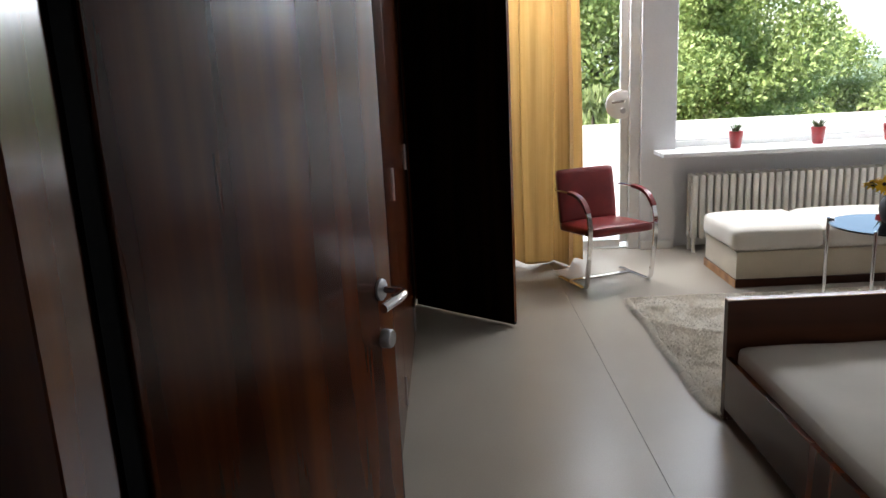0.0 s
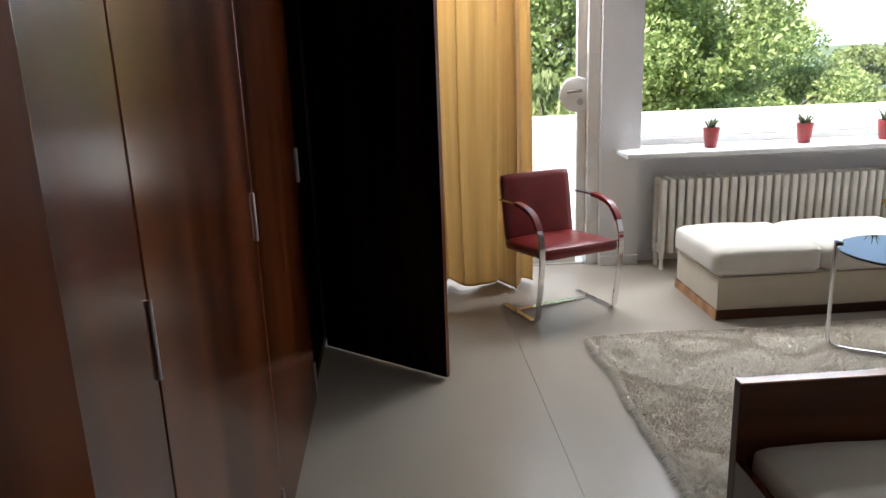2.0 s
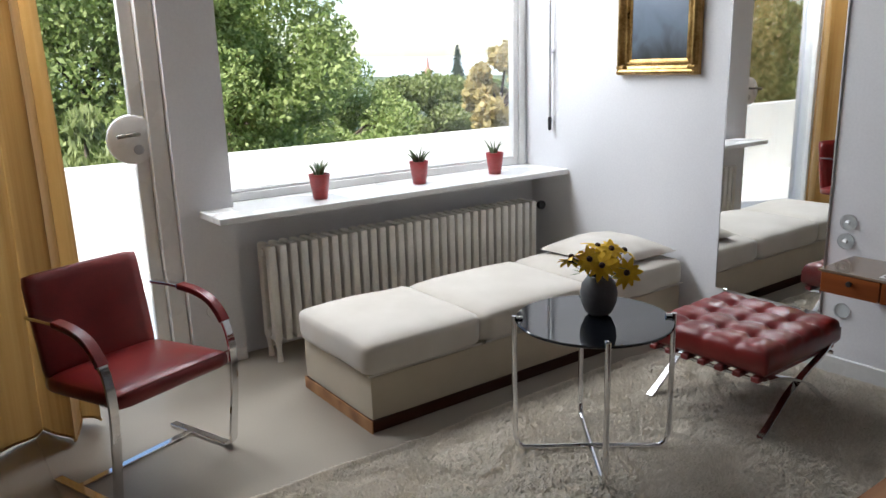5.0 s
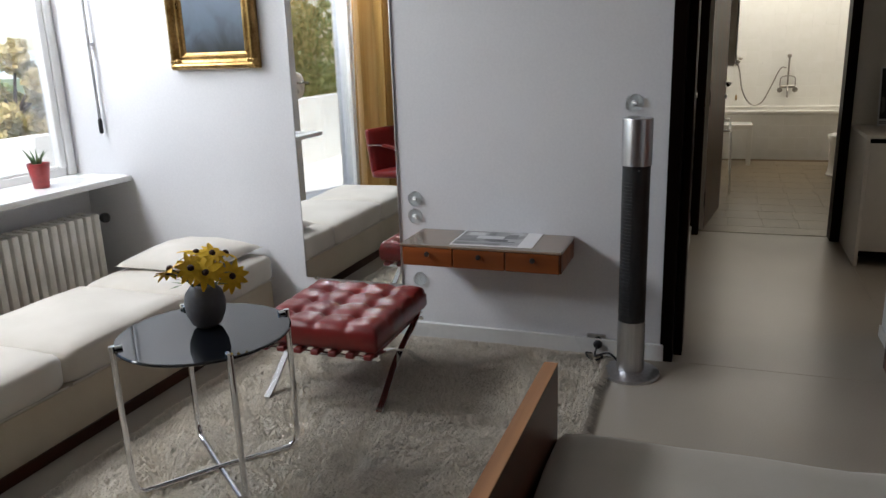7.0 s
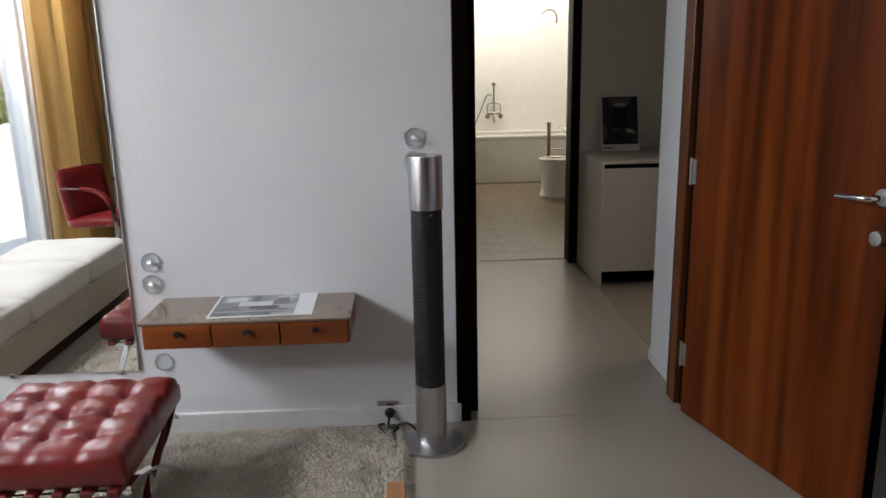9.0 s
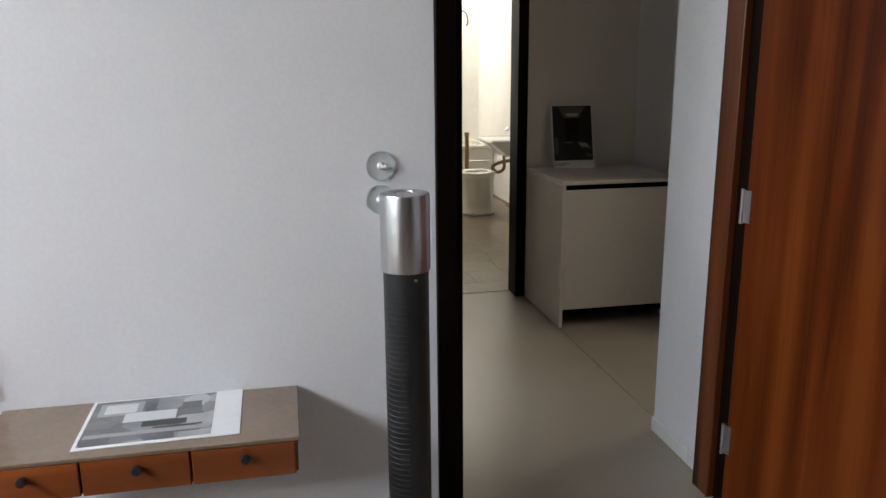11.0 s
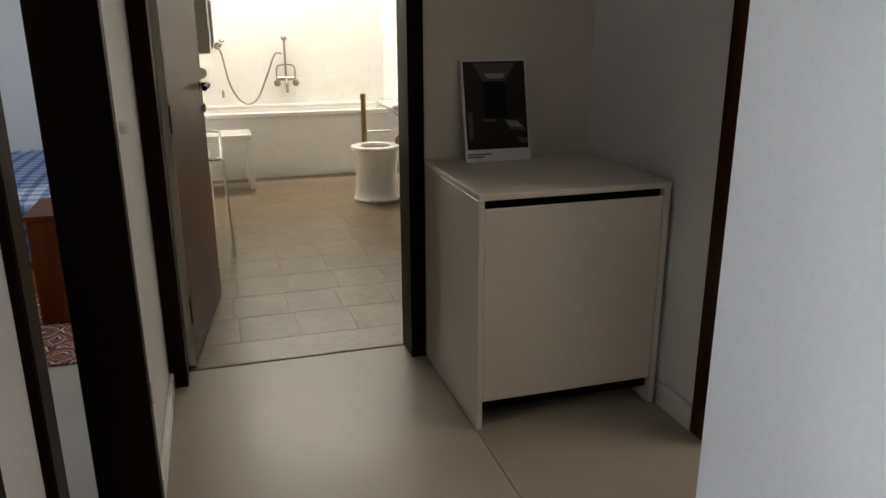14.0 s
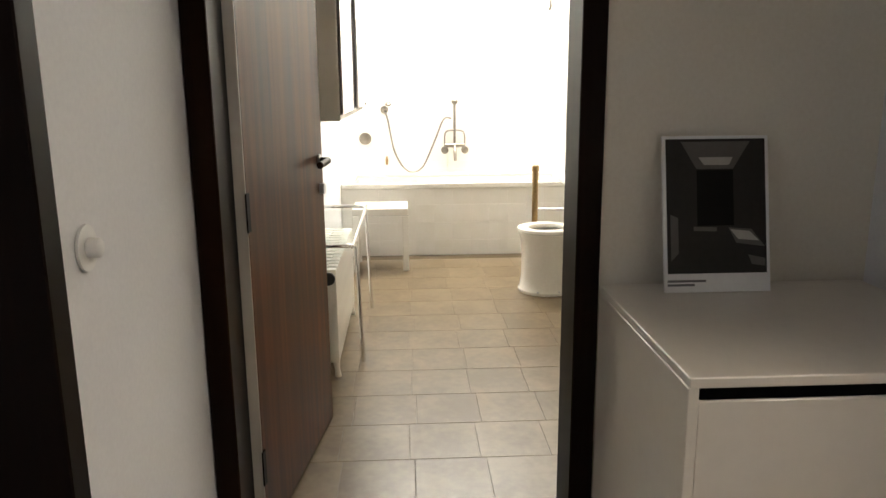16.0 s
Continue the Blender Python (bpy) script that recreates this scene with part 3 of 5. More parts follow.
def lever_set(parent, x, side, z, reach=-1, lock=0.115, out=0.055):
    """A lever on a round rose with a round lock knob under it, on the side (-1 or 1) of a leaf."""
    y = 0.0 if side < 0 else 0.042
    r = part("rose", lathe([(0, 0), (0.026, 0), (0.026, side * 0.006), (0.02, side * 0.008), (0, side * 0.008)], (x, y, z), 24, "y"), STEEL, parent, "round steel rose", smooth=40)
    part("lever", tube(smooth_path([(x, y, z), (x, y + side * out, z), (x + reach * 0.02, y + side * (out + 0.014), z), (x + reach * 0.07, y + side * (out + 0.018), z), (x + reach * 0.12, y + side * (out + 0.012), z - 0.004)], 4), [0.009] * 8 + [0.011] * 9, 12), CHROME, r, "curved chrome lever", smooth=60)
    part("lock_knob", lathe([(0, 0), (0.023, 0), (0.023, side * 0.02), (0.02, side * 0.024), (0, side * 0.024)], (x, y, z - lock), 24, "y"), STEEL, parent, "round steel lock knob", smooth=40)


lever_set(ent, L - 0.060, -1, 1.065, lock=0.122)

# room door, swung into the room
dx, dy = 3.725, 1.463
rd = thing("room_door", pose(dx, dy, 0, 0, 0, math.degrees(math.atan2(1.254 - 1.475, 2.854 - 3.686))), "warm reddish veneered door standing wide open", "door")
part("leaf", box(0.012, -0.021, 0.008, 0.955, 0.021, 2.48, 0.003), ZEBRA, rd)
# shadowed edge of the leaf, the shade painted on as a near-black strip
part("edge_strip", box(0.9552, -0.02, 0.008, 0.9575, 0.02, 2.48), SHADE_BLACK, rd, "leaf edge with its shade painted near-black")
for z in (0.22, 1.0, 2.2):
    hg = part("hinge", boxes((0.0, -0.024, z, 0.03, -0.0215, z + 0.1)), STEEL, rd, "steel leaf hinge")
    part("pin", tube([(0.0, -0.026, z - 0.004), (0.0, -0.026, z + 0.104)], 0.006, 10), STEEL, hg, smooth=50)
rset = part("rose", lathe([(0, 0), (0.026, 0), (0.026, -0.006), (0, -0.008)], (0.908, -0.021, 1.085), 24, "y"), STEEL, rd, smooth=40)
part("lever", tube(smooth_path([(0.908, -0.02, 1.085), (0.908, -0.07, 1.085), (0.886, -0.085, 1.085), (0.80, -0.085, 1.08)], 4), 0.010, 12), CHROME, rset, "chrome lever", smooth=60)
part("lock_knob", lathe([(0, 0), (0.022, 0), (0.022, -0.02), (0, -0.022)], (0.911, -0.021, 0.965), 24, "y"), STEEL, rd, smooth=40)

# bathroom door, opened inwards
bd = thing("bathroom_door", pose(6.44, 2.345, 0, 0, 0, -7.5), "grey-brown wooden bathroom door opened inwards", "door")
part("leaf", box(0.006, -0.021, 0.008, 0.895, 0.021, 2.48, 0.003), BATH_DOOR, bd)
part("edge_strip", box(0.0, -0.021, 0.008, 0.005, 0.021, 2.48), CAB_WHITE, bd, "pale hinge edge")
for z in (0.2, 0.98, 2.2):
    part("hinge", box(-0.006, -0.026, z, 0.02, -0.0215, z + 0.11), DARK_FRAME, bd, "dark leaf hinge")
bl = part("rose", lathe([(0, 0), (0.024, 0), (0.024, -0.006), (0, -0.008)], (0.84, -0.021, 1.10), 24, "y"), STEEL, bd, smooth=40)
part("lever", tube(smooth_path([(0.84, -0.02, 1.10), (0.84, -0.05, 1.10), (0.82, -0.06, 1.10), (0.70, -0.06, 1.095)], 4), 0.013, 12), DARK_FRAME, bl, "dark lever", smooth=60)
part("lock_knob", lathe([(0, 0), (0.02, 0), (0.02, -0.018), (0, -0.02)], (0.845, -0.021, 0.99), 24, "y"), STEEL, bd, smooth=40)

# curtain


def curtain_at(u, v):
    x = -0.42 + u * 1.17
    z = 0.018 + v * 2.85
    ph = x * 30 + 2.2 * math.sin(x * 8.0) + 0.9 * math.sin(x * 17 + 1)
    amp = (0.085 + 0.03 * math.sin(x * 13)) * (1.0 - 0.25 * v)
    y = 5.36 + amp * math.sin(ph) + 0.018 * math.sin(ph * 2.3 + 1) + 0.02 * math.sin(x * 5 + z * 0.8)
    if u > 0.9:
        y += (u - 0.9) * 0.6
    return (x + 0.014 * math.sin(ph * 2 + 0.5) + 0.01 * math.sin(z * 1.7 + x * 9), y, z + (0.02 * math.sin(x * 9) if v < 0.01 else 0) + (0.012 if v < 0.01 else 0))


cur = thing("curtain", I, "ochre silk curtain hanging in deep folds to the floor", "curtain")
part("cloth", sheet(220, 30, curtain_at), CURTAIN, cur, smooth=80)
part("hem", tube([Vector(curtain_at(i / 220, 0.0)) for i in range(221)], 0.006, 6), CURTAIN, cur, "stitched hem", smooth=80)
part("rail", box(-0.6, 5.33, 2.88, 0.9, 5.39, 2.91), PAINT, cur, "white curtain rail")

# ---- seating ----


def armchair(m):
    t = thing("armchair", m, "red leather cantilever armchair on flat chrome bars", "chair")
    side = [(0.38, 0.008), (0.07, 0.008), (0.025, 0.012), (-0.005, 0.04), (-0.015, 0.09), (-0.045, 0.28), (-0.055, 0.42), (-0.035, 0.53), (0.03, 0.615), (0.12, 0.65), (0.25, 0.66), (0.40, 0.655)]
    for x in (-0.262, 0.262):
        path = smooth_path([(x, y, z) for y, z in side], 5)
        f = part("side_frame", tube(path, 0, section=(0.034, 0.012, (1, 0, 0))), CHROME, t, "bent flat chrome bar", smooth=35)
        pad = [p + (p - Vector((x, 0.14, 0.45))).normalized() * 0.0 for p in path[36:50]]
        part("arm_pad", tube(pad, 0, section=(0.040, 0.024, (1, 0, 0))), LEATHER, f, "leather arm wrap", smooth=45)
    part("crossbar", box(-0.25, 0.235, 0.004, 0.25, 0.268, 0.014, 0.002, 1), CHROME, t)
    part("seat_rail", box(-0.25, 0.02, 0.385, 0.25, 0.045, 0.395), CHROME, t)
    s = part("seat", cushion(-0.245, -0.06, 0.375, 0.245, 0.42, 0.445, 0.028, 0.012, 9, 0.002), LEATHER, t, smooth=70)
    for v in s.data.vertices:
        v.co.z -= 0.03 * (v.co.y + 0.06) / 0.48
    part("piping", tube([(-0.243, -0.052, 0.437), (0.243, -0.052, 0.437)], 0.004, 6), LEATHER, s)
    b = part("backrest", cushion(-0.235, -0.028, 0.0, 0.235, 0.028, 0.41, 0.022, 0.0, 9, 0.002), LEATHER, t, smooth=70)
    b.matrix_basis = pose(0, 0.405, 0.385, -9, 0, 0)
    return t


armchair(pose(0.911, 4.735, 0, 0, 0, 20.5))


def tufted(x0, y0, z0, x1, y1, z1, nx, ny):
    """A button-tufted leather cushion."""
    cut = 47
    bm = bmesh.new()
    bmesh.ops.create_grid(bm, x_segments=cut, y_segments=cut, size=0.5)
    for v in bm.verts:
        u, w = v.co.x + 0.5, v.co.y + 0.5
        a, b = u * nx, w * ny
        fa, fb = abs(a - round(a)), abs(b - round(b))
        inside = min(u, 1 - u, w, 1 - w)
        seam = min(fa / nx * (x1 - x0), fb / ny * (y1 - y0))
        button = math.hypot(fa / nx * (x1 - x0), fb / ny * (y1 - y0))
        pillow = 1 - math.exp(-seam / 0.022)
        dent = math.exp(-(button / 0.022) ** 2)
        edge = min(1, inside / 0.05)
        rim = math.sqrt(max(0, 1 - (1 - edge) ** 2))
        z = z0 + (z1 - z0) * (0.62 + 0.38 * rim) - (1 - pillow) * 0.012 * edge - dent * 0.028 * edge
        z += 0.004 * noise.noise(Vector((u * 14, w * 14, 1)))
        q = 0.012 * (1 - rim)
        v.co = Vector((x0 + (x1 - x0) * (u + (0.5 - u) * q), y0 + (y1 - y0) * (w + (0.5 - w) * q), z))
    rim = [e for e in bm.edges if e.is_boundary]
    r = bmesh.ops.extrude_edge_only(bm, edges=rim)
    vs = [g for g in r["geom"] if isinstance(g, bmesh.types.BMVert)]
    for v in vs:
        v.co.z = z0 + 0.018
    r2 = bmesh.ops.extrude_edge_only(bm, edges=[g for g in r["geom"] if isinstance(g, bmesh.types.BMEdge) and g.is_boundary])
    c = Vector(((x0 + x1) / 2, (y0 + y1) / 2, 0))
    for v in [g for g in r2["geom"] if isinstance(g, bmesh.types.BMVert)]:
        v.co = Vector((c.x + (v.co.x - c.x) * 0.96, c.y + (v.co.y - c.y) * 0.96, z0))
    bmesh.ops.holes_fill(bm, edges=[e for e in bm.edges if e.is_boundary], sides=0)
    return bm


def ottoman(m):
    t = thing("ottoman", m, "button-tufted red leather ottoman on crossed steel legs", "ottoman")
    c = part("cushion", tufted(-0.29, -0.285, 0.272, 0.30, 0.285, 0.388, 4, 4), LEATHER, t, smooth=75)
    for i in range(1, 4):
        for j in range(1, 4):
            part("button", lathe([(0.009, 0), (0.007, 0.004), (0, 0.006)], (-0.29 + 0.59 * i / 4, -0.285 + 0.57 * j / 4, 0.350), 12), LEATHER, c, smooth=60)
    for k in range(7):
        y = -0.24 + k * 0.08
        part("strap", box(-0.296, y - 0.018, 0.245, 0.296, y + 0.018, 0.268, 0.004, 1), LEATHER, t, "red leather strap")
    for y in (-0.265, 0.265):
        f = part("cross_leg", tube(smooth_path([(-0.27, y, 0.008), (-0.20, y, 0.05), (-0.08, y, 0.14), (0.05, y, 0.20), (0.17, y, 0.245), (0.275, y, 0.315)], 5), 0, section=(0.030, 0.011, (0, 1, 0))), CHROME, t, "flat polished steel bar", smooth=35)
        part("cross_leg", tube(smooth_path([(0.27, y, 0.008), (0.20, y, 0.05), (0.08, y, 0.14), (-0.05, y, 0.20), (-0.17, y, 0.24), (-0.26, y, 0.255)], 5), 0, section=(0.030, 0.011, (0, 1, 0))), CHROME, f, smooth=35)
    for x in (-0.25, 0.25):
        part("side_rail", box(x - 0.006, -0.28, 0.232, x + 0.006, 0.28, 0.2445), CHROME, t)
    return t


ottoman(pose(3.065, 3.765, 0.02, 0, 0, 1))

# daybed
db = thing("daybed", pose(0, -0.025, 0), "low cream daybed with three loose cushions on a wooden plinth", "daybed")
part("plinth", box(1.662, 4.578, 0, 3.70, 5.20, 0.056, 0.003, 1), ROSEWOOD_X, db, "dark wooden plinth")
part("plinth_end", box(1.655, 4.575, 0.001, 1.6615, 5.20, 0.056), OAK_EDGE, db, "lighter plinth end")
part("base", cushion(1.66, 4.575, 0.056, 3.70, 5.195, 0.252, 0.012, 0.0, 8, 0.001), LINEN_BASE, db, smooth=60)
for i, (a, b) in enumerate(((1.632, 2.248), (2.25, 2.972), (2.974, 3.70))):
    cu = part("seat_cushion", cushion(a, 4.55, 0.254, b, 5.20, 0.410, 0.045, 0.018, 12, 0.006, i * 7), LINEN, db, smooth=80)
    part("piping", tube([(a + 0.01, 4.556, 0.268), (b - 0.01, 4.556, 0.268)], 0.004, 6), LINEN, cu)


def pillow(x0, y0, x1, y1, z, h, seed):
    bm = bmesh.new()
    n = 26
    for s in (1, -1):
        g = [[None] * (n + 1) for _ in range(n + 1)]
        for i in range(n + 1):
            for j in range(n + 1):
                u, w = 2 * i / n - 1, 2 * j / n - 1
                f = (max(0, 1 - abs(u) ** 2.6) * max(0, 1 - abs(w) ** 2.6)) ** 0.55
                pin = 1 - 0.06 * (1 - abs(u) ** 3) * abs(w) ** 4
                pin2 = 1 - 0.06 * (1 - abs(w) ** 3) * abs(u) ** 4
                nz = noise.noise(Vector((u * 3 + seed, w * 3, s))) * 0.012 * f
                top = f * h * (0.75 if s > 0 else -0.25)
                g[i][j] = bm.verts.new(((x0 + x1) / 2 + u * pin2 * (x1 - x0) / 2, (y0 + y1) / 2 + w * pin * (y1 - y0) / 2, z + h * 0.27 + top + nz))
        for i in range(n):
            for j in range(n):
                bm.faces.new((g[i][j], g[i + 1][j], g[i + 1][j + 1], g[i][j + 1]))
    bmesh.ops.remove_doubles(bm, verts=bm.verts, dist=0.002)
    return bm


whole("pillow", pillow(3.15, 4.575, 3.69, 5.13, 0.416, 0.105, 3), LINEN, "soft cream linen pillow lying on the daybed", "pillow", smooth=80)

# bed in the middle of the room
bed = thing("bed", I, "wide bed with a rosewood board and greige cover", "bed")
part("footboard", box(0.90, 2.652, 0.0, 2.315, 2.694, 0.548, 0.002, 1), ROSEWOOD_X, bed, "upright rosewood board")
part("board_edge", box(0.90, 2.652, 0.5485, 2.315, 2.694, 0.553, 0.001, 1), OAK_EDGE, bed, "light polished top edge")
part("side_board", box(0.90, 0.62, 0.06, 0.924, 2.652, 0.30, 0.002, 1), ROSEWOOD, bed)
part("side_board", box(2.29, 0.62, 0.06, 2.315, 2.652, 0.30, 0.002, 1), ROSEWOOD, bed)
part("headboard", box(0.90, 0.58, 0.0, 2.315, 0.62, 0.62, 0.002, 1), ROSEWOOD_X, bed)
part("mattress", cushion(0.925, 0.63, 0.10, 2.297, 2.645, 0.365, 0.05, 0.022, 22, 0.008, 5), BEDCOVER, bed, smooth=80)
for x0, x1, s in ((1.0, 1.58, 1), (1.64, 2.22, 9)):
    whole("bed_pillow", pillow(x0, 0.75, x1, 1.62, 0.385, 0.11, s), LINEN, "pale linen pillow at the head of the bed", "pillow", "bed pillows", smooth=80)

# ---- side table, vase, flowers ----
tb = thing("side_table", pose(2.238, 3.862, 0.018), "round black glass table on four chrome tube legs", "table")
part("tabletop", lathe([(0, 0.535), (0.288, 0.535), (0.292, 0.538), (0.292, 0.543), (0.288, 0.546), (0, 0.546)], seg=96), BLACK_GLASS, tb)
for k in range(4):
    a = math.radians(52 + 90 * k)
    c, s = math.cos(a), math.sin(a)
    leg = part("leg", tube([(c * r, s * r, z) for r, z in ((0.0, 0.014 + 0.008 * (k % 2)), (0.22, 0.014 + 0.004 * (k % 2)), (0.262, 0.018), (0.284, 0.034), (0.295, 0.07), (0.297, 0.3), (0.297, 0.56))], 0.0105, 12), CHROME, tb, "chromed steel tube", smooth=60)
    part("pin", tube([(c * 0.297, s * 0.297, 0.551), (c * 0.265, s * 0.265, 0.551)], 0.008, 10), CHROME, leg, "small chrome glass holder", smooth=60)

va = whole("vase", lathe([(0, 0.0), (0.035, 0.0), (0.05, 0.012), (0.066, 0.05), (0.070, 0.085), (0.064, 0.12), (0.046, 0.145), (0.034, 0.152), (0.031, 0.152), (0.042, 0.14), (0.05, 0.11), (0, 0.06)], (2.282, 3.88, 0.566), 40), VASE_GREY, "matt grey globular vase on the black glass table", "vase", smooth=60)


def flower(base, tip, size, tilt, rz, seed):
    fl = thing("flower", I, "yellow coneflower with a dark eye in the grey vase", "flower", "flowers in the vase")
    b, t = Vector(base), Vector(tip)
    mid = (b + t) / 2 + Vector((0, 0, 0.02))
    part("stem", tube(smooth_path([b, mid, t], 4), 0.0022, 6), STEM, fl, smooth=60)
    m = Matrix.Translation(t) @ pose(0, 0, 0, tilt, 0, rz)
    rnd = random.Random(seed)
    n = 11
    for k in range(n):
        a = 2 * math.pi * k / n + rnd.uniform(-0.1, 0.1)
        ln, dr = size * rnd.uniform(0.95, 1.2), rnd.uniform(-0.45, -0.05)
        bm = bmesh.new()
        rows = []
        for i in range(5):
            f = i / 4
            w = size * 0.23 * math.sin(math.pi * (0.18 + 0.78 * f)) + 0.001
            r, z = 0.006 + ln * f, dr * ln * f * f + 0.10 * ln * f
            d, p = Vector((math.cos(a), math.sin(a), 0)), Vector((-math.sin(a), math.cos(a), 0))
            rows.append([bm.verts.new(m @ (d * r + p * w * q + Vector((0, 0, z + 0.002 * abs(q))))) for q in (-1, 0, 1)])
        for r1, r2 in zip(rows, rows[1:]):
            for q in (0, 1):
                bm.faces.new((r1[q], r1[q + 1], r2[q + 1], r2[q]))
        part("petal", bm, PETAL, fl, smooth=80)
    eye = lathe([(0.0, -0.004), (0.010, -0.002), (0.012, 0.005), (0.008, 0.012), (0, 0.015)], seg=12)
    eye.transform(m)
    part("eye", eye, FLOWER_EYE, fl, smooth=60)


HEADS = ((-0.115, 0.03, 0.235, 0.042, -35, 20), (-0.06, -0.005, 0.225, 0.046, 55, -35), (-0.035, -0.045, 0.205, 0.05, 60, -60), (0.02, 0.03, 0.255, 0.048, 15, 40), (0.04, -0.02, 0.25, 0.046, 30, -20), (0.10, -0.03, 0.235, 0.042, 25, 60), (0.065, -0.075, 0.165, 0.05, 72, -38), (-0.09, 0.06, 0.21, 0.04, -30, -40), (0.0, -0.02, 0.22, 0.045, 50, -50))
for i, (px, py, pz, sz, tl, rz) in enumerate(HEADS):
    flower((2.282 + px * 0.12, 3.88 + py * 0.12, 0.68), (2.282 + px, 3.88 + py, 0.566 + pz), sz, tl, rz, i)
fo = bmesh.new()
rnd = random.Random(4)
for k in range(26):
    a, r = rnd.uniform(0, 6.28), rnd.uniform(0.02, 0.07)
    p = Vector((2.282 + math.cos(a) * r, 3.88 + math.sin(a) * r, 0.566 + rnd.uniform(0.14, 0.2)))
    d = Vector((math.cos(a), math.sin(a), rnd.uniform(-0.2, 0.6))).normalized()
    s = d.cross(Vector((0, 0, 1))).normalized() * 0.008
    vs = [fo.verts.new(q) for q in (p, p + d * 0.02 + s, p + d * 0.045, p + d * 0.02 - s)]
    fo.faces.new(vs)
whole("flower_leaves", fo, STEM, "green leaves among the flowers in the vase", "foliage", kind="stuff")

# ---- window side ----


def column_radiator(x0, x1, y0, y1, z0, z1, n, label):
    t = thing("radiator", I, label, "radiator")
    p = (x1 - x0) / n
    first = None
    for k in range(n):
        x = x0 + p * (k + 0.5)
        w = p * 0.36
        end = k in (0, n - 1)
        if first is None:
            bm = bmesh.new()
            for ya, yb in ((y0, y0 + 0.052), (y1 - 0.052, y1)):
                box(-w, ya, z0, w, yb, z1, 0.011, 2, bm)
            box(-w * 0.8, y0 + 0.04, z1 - 0.06, w * 0.8, y1 - 0.04, z1 - 0.004, 0.008, 2, bm)
            box(-w * 0.8, y0 + 0.04, z0, w * 0.8, y1 - 0.04, z0 + 0.06, 0.008, 2, bm)
            tube([(-p / 2, (y0 + y1) / 2, z1 - 0.04), (p / 2, (y0 + y1) / 2, z1 - 0.04)], 0.022, 10, bm)
            tube([(-p / 2, (y0 + y1) / 2, z0 + 0.04), (p / 2, (y0 + y1) / 2, z0 + 0.04)], 0.022, 10, bm)
            first = finish(bm, "section", RAD_PAINT, 40)
        o = new("section", first)
        o.parent = t
        o.location = (x, 0, 0)
        if end:
            for ya in (y0 + 0.02, y1 - 0.02):
                part("foot", tube([(x, ya, z0 + 0.02), (x, ya - 0.004, z0 * 0.5), (x, ya - 0.008, 0.0)], [0.02, 0.013, 0.017], 10), RAD_PAINT, t, smooth=60)
    return t


rad = column_radiator(1.668, 3.535, 5.545, 5.70, 0.11, 0.628, 31, "cream cast-iron column radiator under the windowsill")
vl = part("valve", lathe([(0, 0), (0.026, 0.0), (0.03, -0.01), (0.028, -0.03), (0.012, -0.034), (0, -0.03)], (3.60, 5.60, 0.585), 20, "y"), BLACK, rad, "round black valve wheel", smooth=40)
part("valve_pipe", tube([(3.53, 5.62, 0.585), (3.60, 5.62, 0.585), (3.60, 5.66, 0.585), (3.60, 5.66, 0.0)], 0.012, 10), RAD_PAINT, vl)


def aloe_pot(x, y, seed, n=16, tall=0.075):
    t = thing("plant_pot", pose(x, y, 0.822), "red tapered pot with a small green succulent", "potted plant", "pots on the sill")
    part("pot", lathe([(0, 0), (0.036, 0), (0.039, 0.004), (0.055, 0.118), (0.057, 0.132), (0.052, 0.133), (0.050, 0.118), (0, 0.115)], seg=32), RED_POT, t, smooth=50)
    part("soil", lathe([(0, 0.119), (0.049, 0.117)], seg=20), SOIL, t)
    rnd = random.Random(seed)
    for k in range(n):
        a, s = rnd.uniform(0, 6.28), rnd.uniform(0.7, 1.25)
        lean = rnd.uniform(0.15, 0.75)
        d = Vector((math.cos(a), math.sin(a), 0))
        b = Vector((0, 0, 0.115)) + d * rnd.uniform(0, 0.02)
        pts = [b, b + d * tall * lean * 0.4 * s + Vector((0, 0, tall * 0.5 * s)), b + d * tall * lean * s + Vector((0, 0, tall * s * (1.1 - lean * 0.5)))]
        part("leaf", tube(smooth_path(pts, 3), [0.006, 0.0062, 0.006, 0.005, 0.0035, 0.002, 0.0006], 6), ALOE, t, smooth=80)
    return t


aloe_pot(2.03, 5.625, 1, 18, 0.085)
aloe_pot(2.695, 5.66, 2, 16, 0.085)
aloe_pot(3.26, 5.645, 3, 9, 0.10)
sk = thing("wall_socket", pose(1.43, 5.728, 0.30), "round white wall socket on the pier", "socket")
part("plate", lathe([(0, 0), (0.04, 0), (0.038, -0.006), (0.02, -0.007), (0.018, -0.003), (0, -0.003)], seg=28, axis="y"), PAINT, sk, smooth=40)

# ---- east wall: picture, mirror, desk, switches, fan tower ----
pic = thing("painting", pose(3.72, 4.772, 1.408), "dark blue-grey landscape in a heavy gilded frame", "painting")
W2, HT = 0.272, 0.72


def moulding(name, y0, z0, y1, z1, inset, steps, parent, mat):
    """A mitred frame ring round a rectangle in the wall's plane: steps of (inset, height)."""
    bm = bmesh.new()
    loops = []
    for i, h in steps:
        loops.append([bm.verts.new((-h, y, z)) for y, z in ((y0 + i, z0 + i), (y1 - i, z0 + i), (y1 - i, z1 - i), (y0 + i, z1 - i))])
    for a, b in zip(loops, loops[1:]):
        for k in range(4):
            bm.faces.new((a[k], a[(k + 1) % 4], b[(k + 1) % 4], b[k]))
    return part(name, bm, mat, parent)


